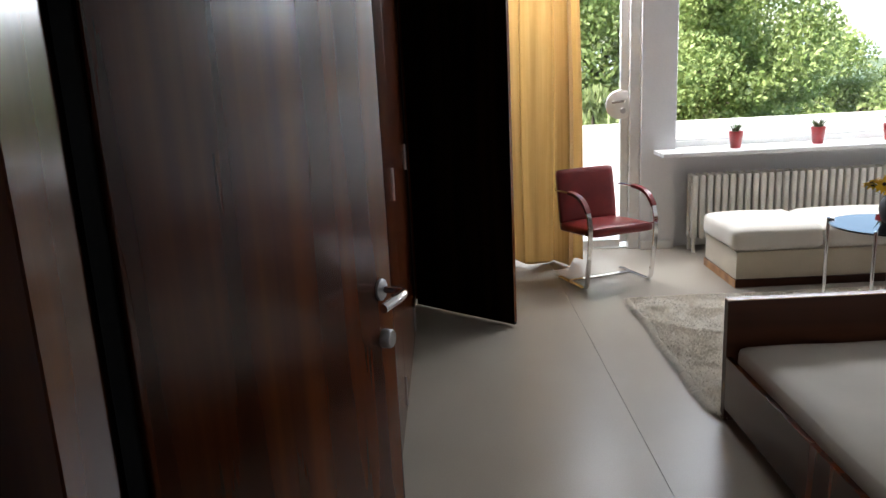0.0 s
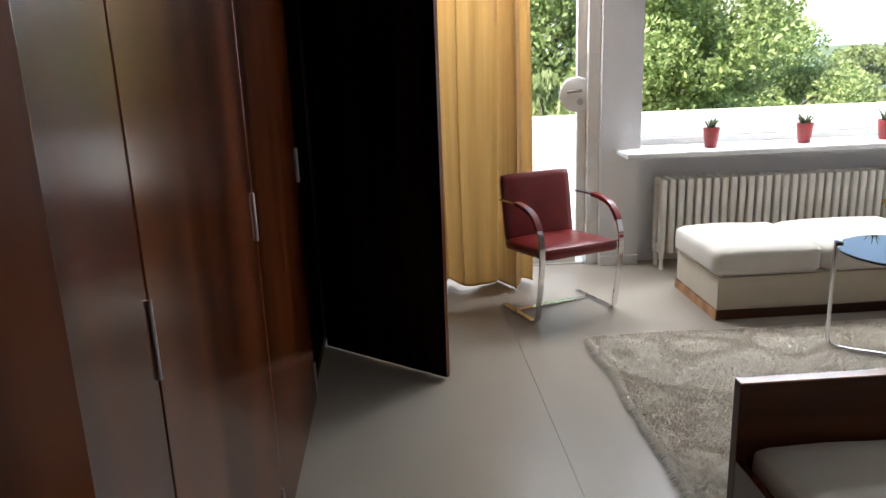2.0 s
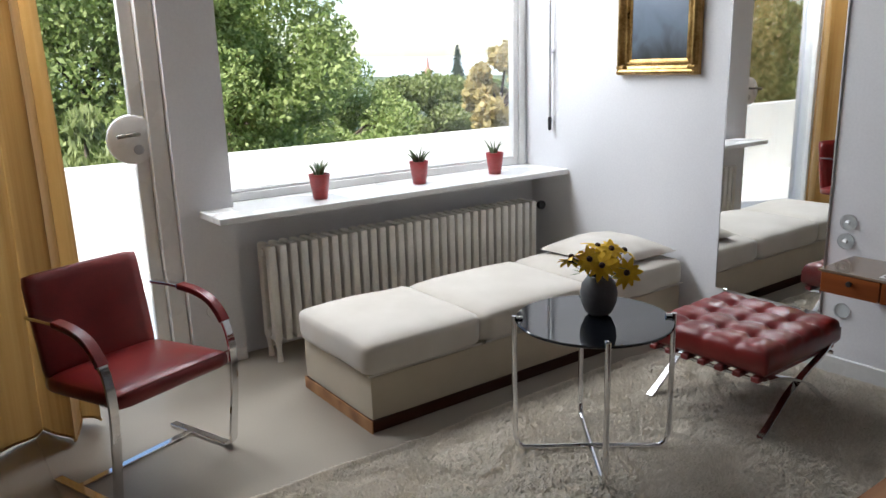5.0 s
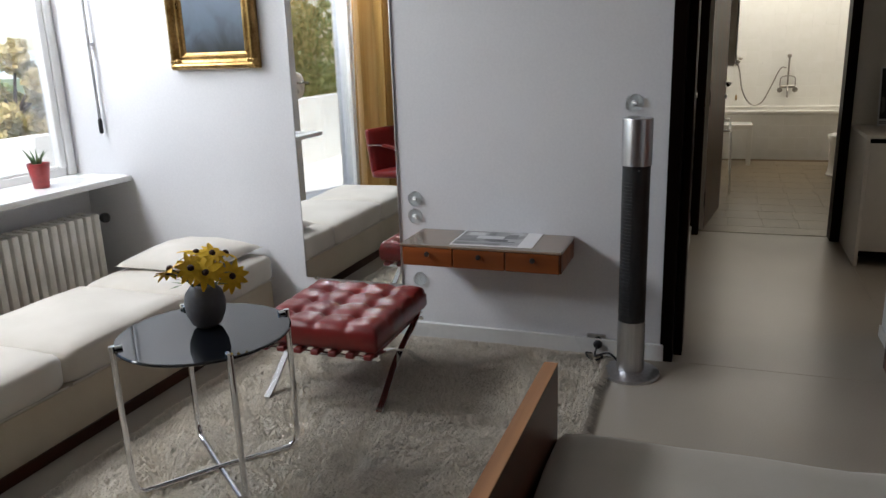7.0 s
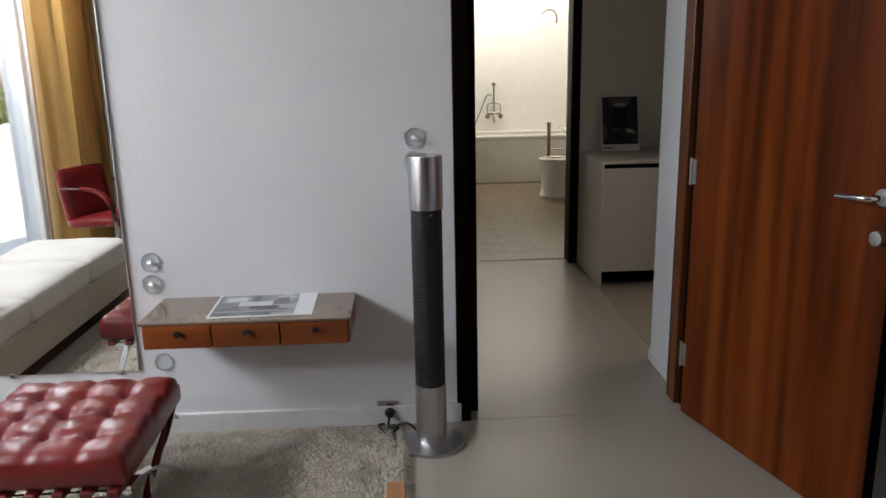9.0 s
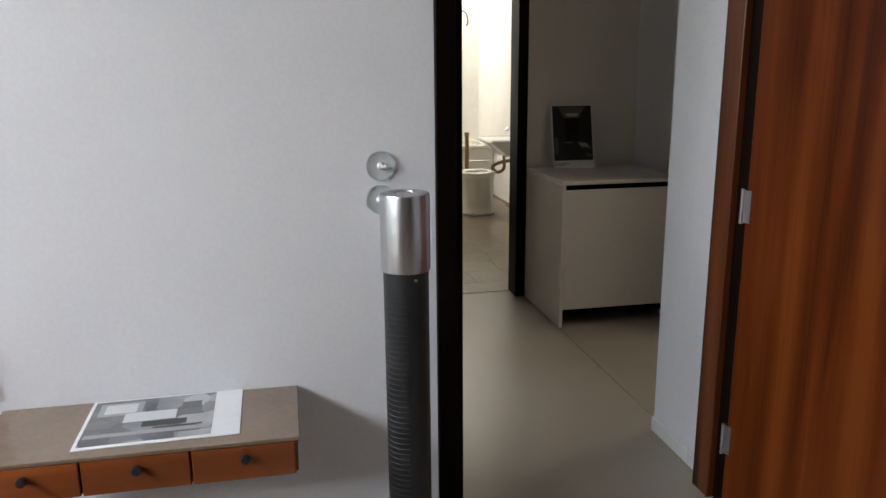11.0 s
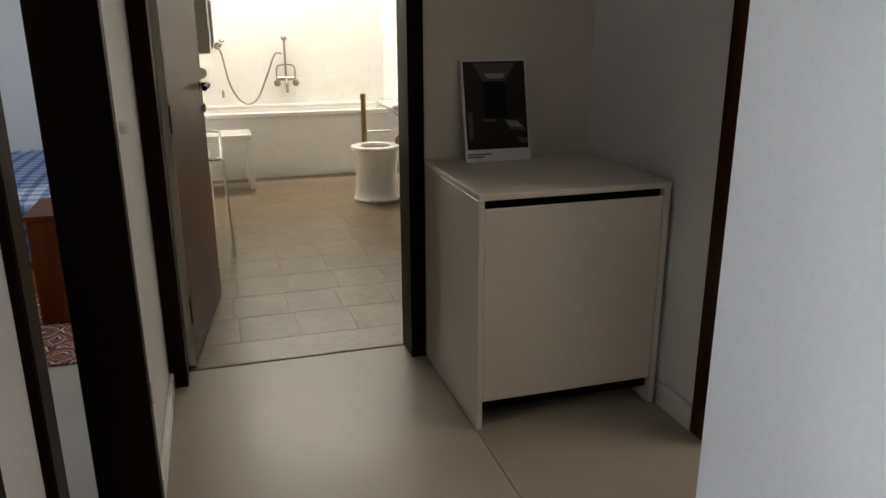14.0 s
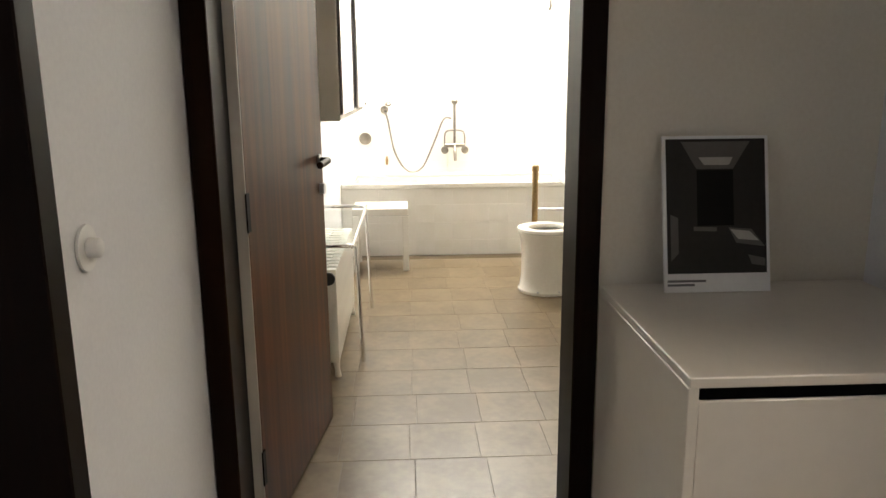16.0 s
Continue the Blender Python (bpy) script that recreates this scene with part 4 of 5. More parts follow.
fr = moulding("frame", -W2, 0, W2, HT, 0, [(0.0, 0.002), (0.0, 0.03), (0.008, 0.045), (0.02, 0.052), (0.03, 0.047), (0.036, 0.034), (0.05, 0.026), (0.064, 0.03), (0.07, 0.026), (0.074, 0.018), (0.086, 0.014), (0.09, 0.008)], pic, GOLD)
for cy, cz in ((-W2, 0), (W2, 0), (-W2, HT), (W2, HT)):
    sy, sz = (1 if cy < 0 else -1), (1 if cz == 0 else -1)
    bm = bmesh.new()
    for k in range(6):
        u, v = 0.015 + 0.017 * (k % 3), 0.015 + 0.028 * (k // 3)
        lathe([(0.016, 0), (0.013, -0.01), (0.006, -0.016), (0, -0.018)], (-0.035, cy + sy * u, cz + sz * v), 10, "x", bm)
    part("corner_ornament", bm, GOLD, fr, smooth=60)
for z in (0.0, HT):
    bead = bmesh.new()
    for k in range(34):
        lathe([(0.006, 0), (0.005, -0.004), (0, -0.006)], (-0.028, -W2 + 0.064 + k * 0.0126, z + (0.064 if z == 0 else -0.064)), 8, "x", bead)
    part("beading", bead, GOLD, fr, smooth=60)


def painting_material():
    m, n, l, p = nodes_of("old_landscape_paint")
    v = coords(n, l, (1, 1, 1))
    sp = n.new("ShaderNodeSeparateXYZ")
    l.new(v, sp.inputs[0])
    a = noise_tex(n, l, v, 5.0, 6.0, 0.6)
    f = math_node(n, l, "ADD", math_node(n, l, "MULTIPLY", sp.outputs["Z"], 1.25), math_node(n, l, "MULTIPLY", a, 0.42))
    l.new(ramp(n, l, f, [(0.30, (0.02, 0.024, 0.026)), (0.36, (0.045, 0.055, 0.065)), (0.48, (0.10, 0.135, 0.18)), (0.75, (0.17, 0.22, 0.29))]), p.inputs["Base Color"])
    p.inputs["Roughness"].default_value = 0.35
    return m


part("canvas", box(-0.012, -W2 + 0.085, 0.085, -0.004, W2 - 0.085, HT - 0.085), painting_material(), pic)

mi = thing("wall_mirror", pose(3.72, 0, 0), "tall frameless wall mirror reaching low above the baseboard", "mirror")
part("glass", box(-0.010, 3.762, 0.282, -0.003, 4.33, 2.35, 0.001, 1), MIRROR, mi)
for y in (3.757, 4.3305):
    part("edge", box(-0.0105, y, 0.282, -0.002, y + 0.0045, 2.35), STEEL, mi, "bevelled glass edge")
for y in (3.83, 4.26):
    part("clip", box(-0.014, y, 0.272, -0.001, y + 0.022, 0.288, 0.001, 1), CHROME, mi)

ds = thing("wall_desk", I, "wall-hung reddish wooden drawer desk with a glass top", "desk")
part("carcass", boxes((3.42, 2.862, 0.487, 3.72, 2.877, 0.578), (3.42, 3.608, 0.487, 3.72, 3.623, 0.578), (3.42, 2.877, 0.487, 3.72, 3.608, 0.499), (3.705, 2.877, 0.499, 3.72, 3.608, 0.578), (3.42, 2.877, 0.566, 3.705, 3.608, 0.578)), DRAWER_WOOD, ds)
part("top", box(3.398, 2.856, 0.579, 3.717, 3.63, 0.590, 0.002, 1), TOP_GLASS, ds, "brown-tinted glass top")
for k in range(3):
    a = 2.868 + k * 0.2505
    d = part("drawer", box(3.400, a, 0.489, 3.419, a + 0.245, 0.577, 0.002, 1), DRAWER_WOOD, ds)
    part("knob", lathe([(0.006, 0), (0.006, -0.01), (0.012, -0.014), (0.011, -0.022), (0, -0.024)], (3.40, a + 0.118, 0.550), 16, "x"), BLACK, d, "small dark turned knob", smooth=50)


def photo_material(name, seed):
    m, n, l, p = nodes_of(name)
    v = coords(n, l, (1, 1, 1))
    b = n.new("ShaderNodeTexVoronoi")
    b.distance = "CHEBYCHEV"
    b.inputs["Scale"].default_value = 14.0 + seed
    l.new(v, b.inputs["Vector"])
    a = noise_tex(n, l, v, 6.0 + seed, 5.0)
    f = math_node(n, l, "ADD", math_node(n, l, "MULTIPLY", b.outputs["Color"], 0.5), math_node(n, l, "MULTIPLY", a, 0.5))
    return m, n, l, p, f


pm, n, l, p, f = photo_material("grey_photo_print", 0)
l.new(ramp(n, l, f, [(0.2, (0.05, 0.05, 0.05)), (0.5, (0.22, 0.22, 0.22)), (0.8, (0.5, 0.5, 0.5))]), p.inputs["Base Color"])
p.inputs["Roughness"].default_value = 0.3
dm, n, l, p, f = photo_material("dark_photo_print", 3)
l.new(ramp(n, l, f, [(0.2, (0.006, 0.005, 0.004)), (0.55, (0.018, 0.015, 0.012)), (0.85, (0.05, 0.043, 0.036))]), p.inputs["Base Color"])
p.inputs["Roughness"].default_value = 0.4
DIM = [surf("dim_print_%d" % i, (g, g * 0.93, g * 0.86), (g * 1.2, g * 1.12, g * 1.03), 0.4, bump=0.0) for i, g in enumerate((0.006, 0.10, 0.34, 0.028))]
for m_ in DIM:
    m_.node_tree.nodes["Principled BSDF"].inputs["Specular IOR Level"].default_value = 0.1
GREYS = [surf("print_grey_%d" % i, (g, g, g), (g * 1.15, g * 1.15, g * 1.15), 0.3, bump=0.0) for i, g in enumerate((0.03, 0.12, 0.3, 0.55))]

ph = thing("photo_print", pose(3.59, 3.20, 0.5905, 0, 0, 1.5), "black-and-white room photograph with a white margin lying on the desk", "photograph")
part("sheet", box(-0.152, -0.195, 0, 0.124, 0.195, 0.002), PAPER, ph)
im = part("image", box(-0.138, -0.125, 0.0022, 0.116, 0.186, 0.0027), pm, ph)
for g, r in ((2, (0.02, 0.06, 0.10, 0.17)), (3, (0.035, 0.075, 0.09, 0.155)), (0, (-0.06, -0.06, -0.03, 0.05)), (3, (-0.025, -0.03, 0.03, 0.1)), (1, (0.03, -0.09, 0.07, -0.04)), (0, (-0.075, -0.1, -0.066, 0.02)), (2, (-0.1, -0.12, -0.08, 0.18))):
    part("printed_shape", box(r[0], r[1], 0.0028, r[2], r[3], 0.0030 + 0.0001 * g), GREYS[g], im)


def glass_switch(y, z, r, label, on="x", lever=True):
    """A clear round cover with a small toggle, on the east wall."""
    t = thing("light_switch", pose(3.72, y, z), label, "switch", "round switches")
    part("cover", lathe([(0, -0.002), (r, -0.002), (r, -0.006), (r * 0.96, -0.008), (0, -0.008)], seg=36, axis="x"), CLEAR, t, "clear glass disc", smooth=40)
    part("ring", lathe([(r * 0.985, -0.002), (r * 1.0, -0.002), (r * 1.0, -0.0085), (r * 0.985, -0.0085)], seg=36, axis="x"), STEEL, t, smooth=30)
    if lever:
        hub = part("hub", lathe([(0.011, -0.008), (0.010, -0.014), (0.006, -0.017), (0, -0.018)], seg=20, axis="x"), PAINT, t, smooth=50)
        part("toggle", tube([(-0.02, 0.006, 0), (-0.026, -0.014, 0)], [0.005, 0.006], 10), PAINT, hub, smooth=60)
    return t


glass_switch(2.60, 1.211, 0.040, "round clear glass light switch above another")
glass_switch(2.603, 1.118, 0.040, "round clear glass light switch behind the fan tower")
glass_switch(3.668, 0.742, 0.038, "round clear glass switch above the desk")
glass_switch(3.672, 0.652, 0.038, "round clear glass switch just above the desk")
glass_switch(3.66, 0.318, 0.036, "round clear blank cover under the desk", lever=False)
so = thing("double_socket", pose(3.72, 2.745, 0.07), "grey square wall socket with a black plug", "socket")
part("plate", box(-0.012, -0.045, -0.035, -0.001, 0.045, 0.035, 0.003), STEEL, so)
part("well", lathe([(0, -0.0125), (0.022, -0.0125), (0.024, -0.014), (0.024, -0.0121)], (0, -0.01, 0), 20, "x"), BLACK, so)
plug = whole("plug_with_cable", lathe([(0, -0.014), (0.02, -0.014), (0.022, -0.03), (0.015, -0.05), (0, -0.052)], (3.72, 2.735, 0.06), 16, "x"), BLACK, "black plug and cable leading to the fan tower", "cable", smooth=50)
part("cable", tube(smooth_path([(3.67, 2.735, 0.06), (3.63, 2.74, 0.03), (3.58, 2.72, 0.05), (3.55, 2.66, 0.08), (3.53, 2.60, 0.03)], 5), 0.005, 8), BLACK, plug, smooth=60)
part("cable_loop", tube(smooth_path([(3.67, 2.76, 0.02), (3.62, 2.78, 0.04), (3.58, 2.745, 0.02), (3.60, 2.70, 0.035), (3.64, 2.72, 0.03)], 5), 0.005, 8), BLACK, plug, smooth=60)

ft = thing("tower_fan", pose(3.53, 2.563, 0), "slim black tower fan with brushed steel ends", "fan")
part("base_plate", lathe([(0, 0), (0.13, 0), (0.132, 0.004), (0.13, 0.014), (0.10, 0.024), (0.06, 0.028), (0, 0.028)], seg=56), STEEL, ft, "round brushed steel foot", smooth=40)
part("lower_sleeve", lathe([(0.061, 0.026), (0.061, 0.262), (0.05, 0.262)], seg=48), STEEL, ft, smooth=40)
body = part("body", lathe([(0.056, 0.26), (0.059, 0.262), (0.059, 0.962), (0.056, 0.964)], seg=48), BLACK, ft, smooth=40)
for k in range(40):
    z = 0.30 + k * 0.0152
    pts = [(0.0595 * math.cos(a), 0.0595 * math.sin(a), z) for a in (math.radians(100 + 8 * i) for i in range(10))]
    part("grille_rib", tube(pts, 0.0022, 5), BLACK, body)
part("upper_sleeve", lathe([(0.05, 0.965), (0.064, 0.965), (0.064, 1.158), (0.0625, 1.163), (0.056, 1.165), (0.028, 1.165), (0.0265, 1.161), (0.024, 1.161), (0.023, 1.164), (0, 1.165)], seg=56), STEEL, ft, "brushed steel head", smooth=40)
part("button", box(-0.0625, -0.02, 0.945, -0.056, -0.012, 0.951, 0.001, 1), STEEL, ft)

# ---- passage ----
cb = thing("low_cabinet", I, "warm white low cabinet with a finger slot and flap front", "cabinet")
part("side_panel", box(5.61, 1.344, 0, 6.262, 1.365, 0.835, 0.002, 1), CAB_WHITE, cb)
part("side_panel", box(5.61, 0.652, 0, 6.262, 0.675, 0.835, 0.002, 1), CAB_WHITE, cb)
part("top", box(5.605, 0.652, 0.8355, 6.262, 1.365, 0.856, 0.002, 1), CAB_WHITE, cb)
part("front_flap", box(5.616, 0.678, 0.105, 5.626, 1.342, 0.805, 0.002, 1), CAB_WHITE, cb)
# near-black sheet stands in for the shade of the cabinet's hollow
part("slot", box(5.64, 0.676, 0.06, 5.66, 1.346, 0.835), SHADE_BLACK, cb, "near-black sheet behind the flap, as the slot's shade")
part("back", box(6.24, 0.676, 0.02, 6.26, 1.346, 0.835), CAB_WHITE, cb)
pp = thing("leaning_photograph", pose(6.166, 1.085, 0.857, 0, 12.5, 0), "dark bathroom photograph on a white card leaning on the wall", "photograph")
part("card", box(-0.004, -0.138, 0, 0.004, 0.138, 0.40, 0.001, 1), PAPER, pp)
im = part("image", box(-0.0052, -0.129, 0.048, -0.0042, 0.129, 0.392), DIM[3], pp)


def printed(parent, g, quad, x=-0.0055):
    """A flat printed patch in the image's plane, with the corners as (y, z)."""
    bm = bmesh.new()
    bm.faces.new([bm.verts.new((x - 0.00012 * k_, y, z)) for k_, (y, z) in zip((g,) * 4, quad)])
    part("printed_shape", bm, DIM[g], parent)


printed(im, 1, ((0.09, 0.385), (-0.09, 0.385), (-0.045, 0.315), (0.05, 0.315)))
printed(im, 2, ((0.045, 0.345), (-0.045, 0.345), (-0.035, 0.325), (0.03, 0.325)))
printed(im, 0, ((0.05, 0.312), (-0.045, 0.312), (-0.045, 0.17), (0.05, 0.17)))
printed(im, 1, ((-0.03, 0.165), (-0.09, 0.16), (-0.125, 0.115), (-0.05, 0.125)))
printed(im, 2, ((-0.035, 0.16), (-0.085, 0.155), (-0.11, 0.13), (-0.055, 0.135)))
printed(im, 1, ((0.12, 0.20), (0.10, 0.19), (0.10, 0.10), (0.12, 0.08)))
printed(im, 1, ((0.06, 0.168), (0.0, 0.166), (0.0, 0.155), (0.06, 0.157)))
printed(im, 1, ((-0.08, 0.095), (-0.125, 0.085), (-0.125, 0.065), (-0.09, 0.07)))
for z, y0, y1 in ((0.026, 0.03, 0.13), (0.016, 0.06, 0.13)):
    part("caption_bar", box(-0.0047, y0, z, -0.0041, y1, z + 0.006), GREYS[1], pp)
ts = thing("rotary_switch", pose(5.61, 2.42, 1.118), "round white rotary switch on the passage wall", "switch")
part("cover", lathe([(0, -0.002), (0.04, -0.002), (0.04, -0.007), (0, -0.009)], seg=32, axis="y"), PAINT, ts, smooth=40)
part("knob", lathe([(0.018, -0.009), (0.017, -0.026), (0.012, -0.03), (0, -0.03)], seg=24, axis="y"), PAINT, ts, smooth=50)
ps = thing("passage_socket", pose(5.65, 2.42, 0.29), "round pale blank cover low on the passage wall", "socket")
part("cover", lathe([(0, -0.001), (0.035, -0.001), (0.033, -0.006), (0, -0.006)], seg=28, axis="y"), CAB_WHITE, ps, smooth=40)

# ---- bathroom ----
tub = thing("bathtub", I, "built-in white bathtub behind a tiled front panel", "bathtub")
bm = bmesh.new()
box(10.415, 0.455, 0.553, 10.485, 2.418, 0.60, 0.01, 2, bm)
box(11.145, 0.455, 0.565, 11.212, 2.418, 0.60, 0.01, 2, bm)
box(10.485, 0.455, 0.565, 11.145, 0.54, 0.60, 0.01, 2, bm)
box(10.485, 2.32, 0.565, 11.145, 2.418, 0.60, 0.01, 2, bm)
part("rim", bm, BATH_WHITE, tub)
part("basin", boxes((10.475, 0.53, 0.12, 10.485, 2.33, 0.565), (11.145, 0.53, 0.12, 11.155, 2.33, 0.565), (10.485, 0.53, 0.10, 11.145, 2.33, 0.12), (10.485, 0.53, 0.12, 11.145, 0.54, 0.565), (10.485, 2.32, 0.12, 11.145, 2.33, 0.565)), BATH_WHITE, tub)
part("panel_backing", box(10.440, 0.455, 0, 10.465, 2.418, 0.565), GROUT, tub)

mx = thing("bath_mixer", pose(11.205, 1.447, -0.055), "old chrome bath mixer with a hand shower hose", "tap")
part("riser", tube([(-0.05, 0, 0.80), (-0.05, 0, 1.27)], 0.011, 10), NICKEL, mx, smooth=60)
part("knob", lathe([(0, 0), (0.022, 0.008), (0.03, 0.028), (0.022, 0.048), (0, 0.055)], (-0.05, 0, 1.26), 16), NICKEL, mx, smooth=60)
part("body", tube([(-0.05, -0.085, 0.90), (-0.05, 0.085, 0.90)], 0.02, 12), NICKEL, mx, smooth=60)
part("yoke", tube(smooth_path([(-0.05, -0.085, 0.86), (-0.05, -0.09, 0.98), (-0.05, -0.06, 1.03), (-0.05, 0.06, 1.03), (-0.05, 0.09, 0.98), (-0.05, 0.085, 0.86)], 4), 0.008, 8), NICKEL, mx, smooth=60)
for y in (-0.09, 0.09):
    part("handwheel", lathe([(0, 0), (0.03, -0.005), (0.034, -0.02), (0.02, -0.03), (0, -0.03)], (-0.06, y, 0.86), 14, "x"), NICKEL, mx, smooth=50)
part("spout", tube(smooth_path([(-0.05, 0, 0.90), (-0.10, 0, 0.86), (-0.13, 0, 0.80), (-0.13, 0, 0.77)], 4), 0.014, 10), NICKEL, mx, smooth=60)
part("hose", tube(smooth_path([(-0.05, 0.03, 1.14), (-0.07, 0.10, 1.13), (-0.07, 0.19, 0.92), (-0.07, 0.30, 0.70), (-0.07, 0.43, 0.68), (-0.07, 0.54, 0.85), (-0.06, 0.60, 1.15), (-0.05, 0.64, 1.21)], 6), 0.009, 8), NICKEL, mx, "dark metal shower hose", smooth=60)
hs = thing("shower_holder", pose(11.205, 2.075, 1.165), "chrome hand shower resting in a wall holder", "shower")
part("rosette", lathe([(0, 0), (0.035, 0), (0.03, -0.015), (0, -0.02)], seg=20, axis="x"), NICKEL, hs, smooth=50)
part("arm", tube([(-0.01, 0, 0), (-0.09, -0.03, 0.01)], 0.011, 10), NICKEL, hs, smooth=50)
part("head", lathe([(0, 0), (0.022, 0.006), (0.03, 0.022), (0.015, 0.04), (0, 0.045)], (-0.09, -0.04, 0.03), 16), NICKEL, hs, smooth=60)
ch = thing("plug_pull", pose(11.18, 2.06, 0.67), "small red-brown pull on a chain by the bath", "pull")
part("pull", lathe([(0, 0), (0.012, 0.01), (0.014, 0.05), (0.006, 0.08), (0, 0.082)], seg=12), BRASS, ch, smooth=60)
sw = thing("overhead_shower", pose(11.205, 0.76, 2.12), "curved chrome overhead shower arm on the tiled wall", "shower")
part("arm", tube(smooth_path([(0, -0.16, -0.1), (-0.06, -0.16, -0.06), (-0.1, -0.12, 0.04), (-0.1, -0.02, 0.06), (-0.1, 0.06, 0.0)], 5), 0.012, 10), NICKEL, sw, smooth=60)
part("head", lathe([(0.012, 0.03), (0.04, 0.0), (0.045, -0.01), (0, -0.012)], (-0.1, 0.08, -0.04), 18), NICKEL, sw, smooth=50)
wd = thing("wall_dial", pose(11.205, 2.25, 0.91), "round dark dial on a white plate on the tiled wall", "dial")
part("plate", box(-0.012, -0.085, -0.075, -0.001, 0.085, 0.075, 0.003), BATH_WHITE, wd)
part("ring", lathe([(0.055, -0.012), (0.055, -0.02), (0.03, -0.026), (0.014, -0.03), (0, -0.03)], seg=24, axis="x"), NICKEL, wd, smooth=50)

tl = thing("toilet", pose(9.09, 0.945, 0), "white porcelain pedestal toilet without a lid", "toilet")
part("pedestal", lathe([(0, 0), (0.185, 0), (0.19, 0.02), (0.178, 0.035), (0.17, 0.10), (0.166, 0.25), (0.174, 0.36), (0.19, 0.405), (0.185, 0.415), (0, 0.30)], (0.2, 0, 0), 40), BATH_WHITE, tl, smooth=50)
part("rear", box(0.22, -0.10, 0.02, 0.48, 0.10, 0.38, 0.04, 3), BATH_WHITE, tl, smooth=50)
st = bmesh.new()
lathe([(0.115, 0.418), (0.12, 0.438), (0.16, 0.446), (0.195, 0.438), (0.20, 0.420), (0.19, 0.414), (0.12, 0.414), (0.115, 0.418)], (0.2, 0, 0), 44, "z", st)
part("seat", st, BATH_WHITE, tl, "white ring seat", smooth=60)
part("flush_pipe", tube([(0.56, 0.02, 0.40), (0.56, 0.02, 0.79)], 0.022, 12), BRASS, tl, "upright metal flush pipe", smooth=60)
part("flush_cap", lathe([(0.026, 0.77), (0.028, 0.80), (0.02, 0.815), (0, 0.815)], (0.56, 0.02, 0), 16), BRASS, tl, smooth=50)
part("flush_rod", tube([(0.56, 0.0, 0.50), (0.54, -0.20, 0.50)], 0.009, 8), STEEL, tl)
for y in (-0.06, 0.08):
    part("bolt", lathe([(0.008, 0.02), (0.008, 0.03), (0, 0.033)], (0.03, y, 0), 8), STEEL, tl)
bs = thing("washbasin", pose(9.3, 0.45, 0), "white washbasin with brass trap on the bathroom wall", "washbasin")
bm = box(-0.28, 0.001, 0.60, 0.28, 0.42, 0.78, 0.03, 3)
for v in bm.verts:
    if v.co.z < 0.66:
        v.co.y *= 0.6
        v.co.x *= 0.8
part("bowl", bm, BATH_WHITE, bs, smooth=50)
part("trap", tube(smooth_path([(0, 0.2, 0.60), (0, 0.2, 0.46), (0, 0.27, 0.42), (0, 0.32, 0.48), (0, 0.2, 0.53), (0, 0.02, 0.53)], 5), 0.018, 10), BRASS, bs, "worn brass trap", smooth=60)
part("tap", tube(smooth_path([(0, 0.08, 0.78), (0, 0.08, 0.86), (0, 0.14, 0.88), (0, 0.18, 0.85)], 4), 0.011, 10), CHROME, bs, smooth=60)

bt = thing("bath_stool", pose(9.90, 1.875, 0), "plain white bathroom bench beside the tub", "stool")
part("top", box(0, 0, 0.425, 0.36, 0.42, 0.48, 0.008), BATH_WHITE, bt)
for x in (0.0, 0.315):
    for y in (0.0, 0.375):
        part("leg", box(x, y, 0, x + 0.045, y + 0.045, 0.424, 0.004, 1), BATH_WHITE, bt)
column_radiator(7.77, 8.85, 2.215, 2.38, 0.075, 0.54, 15, "cream bathroom radiator under the glass shelf")
rk = thing("glass_shelf", I, "glass shelf table on thin chrome legs above the radiator", "shelf")
part("plate", box(7.90, 2.145, 0.602, 9.08, 2.40, 0.610, 0.002, 1), CLEAR, rk)
part("rim", tube(smooth_path([(7.88, 2.41, 0.63), (7.875, 2.20, 0.63), (7.90, 2.15, 0.63), (7.95, 2.14, 0.63), (9.02, 2.14, 0.63), (9.07, 2.15, 0.63), (9.09, 2.20, 0.63), (9.09, 2.41, 0.63)], 4), 0.010, 10), CHROME, rk, smooth=60)
for x in (8.0, 8.94):
    part("leg", tube([(x, 2.115, 0.0), (x, 2.138, 0.63)], 0.010, 10), CHROME, rk, smooth=60)
part("cap", lathe([(0.03, 0), (0.03, -0.02), (0, -0.025)], (7.77, 2.25, 0.50), 14, "x"), BLACK, rk, "black radiator cap")
mc = thing("mirror_cabinet", I, "cream wall cabinet with sliding mirror doors", "cabinet")
part("carcass", box(7.55, 2.15, 1.235, 9.2, 2.418, 2.05, 0.003, 1), CAB_WHITE, mc)
for x0, x1, y in ((7.56, 8.42, 2.137), (8.38, 9.19, 2.125)):
    d = part("door", box(x0, y, 1.262, x1, y + 0.008, 2.04, 0.001, 1), MIRROR, mc, "mirror sliding door")
    part("edge", box(x0 - 0.008, y - 0.001, 1.262, x0, y + 0.0085, 2.04), STEEL, d)
    part("edge", box(x1, y - 0.001, 1.262, x1 + 0.008, y + 0.0085, 2.04), STEEL, d)

# ---- second room ----
sb = thing("second_bed", I, "bed with a blue and white checked cover", "bed")
pm2, n, l, p = nodes_of("blue_check_cotton")
v = coords(n, l, (1, 1, 1))
sp = n.new("ShaderNodeSeparateXYZ")
l.new(v, sp.inputs[0])
bands = []
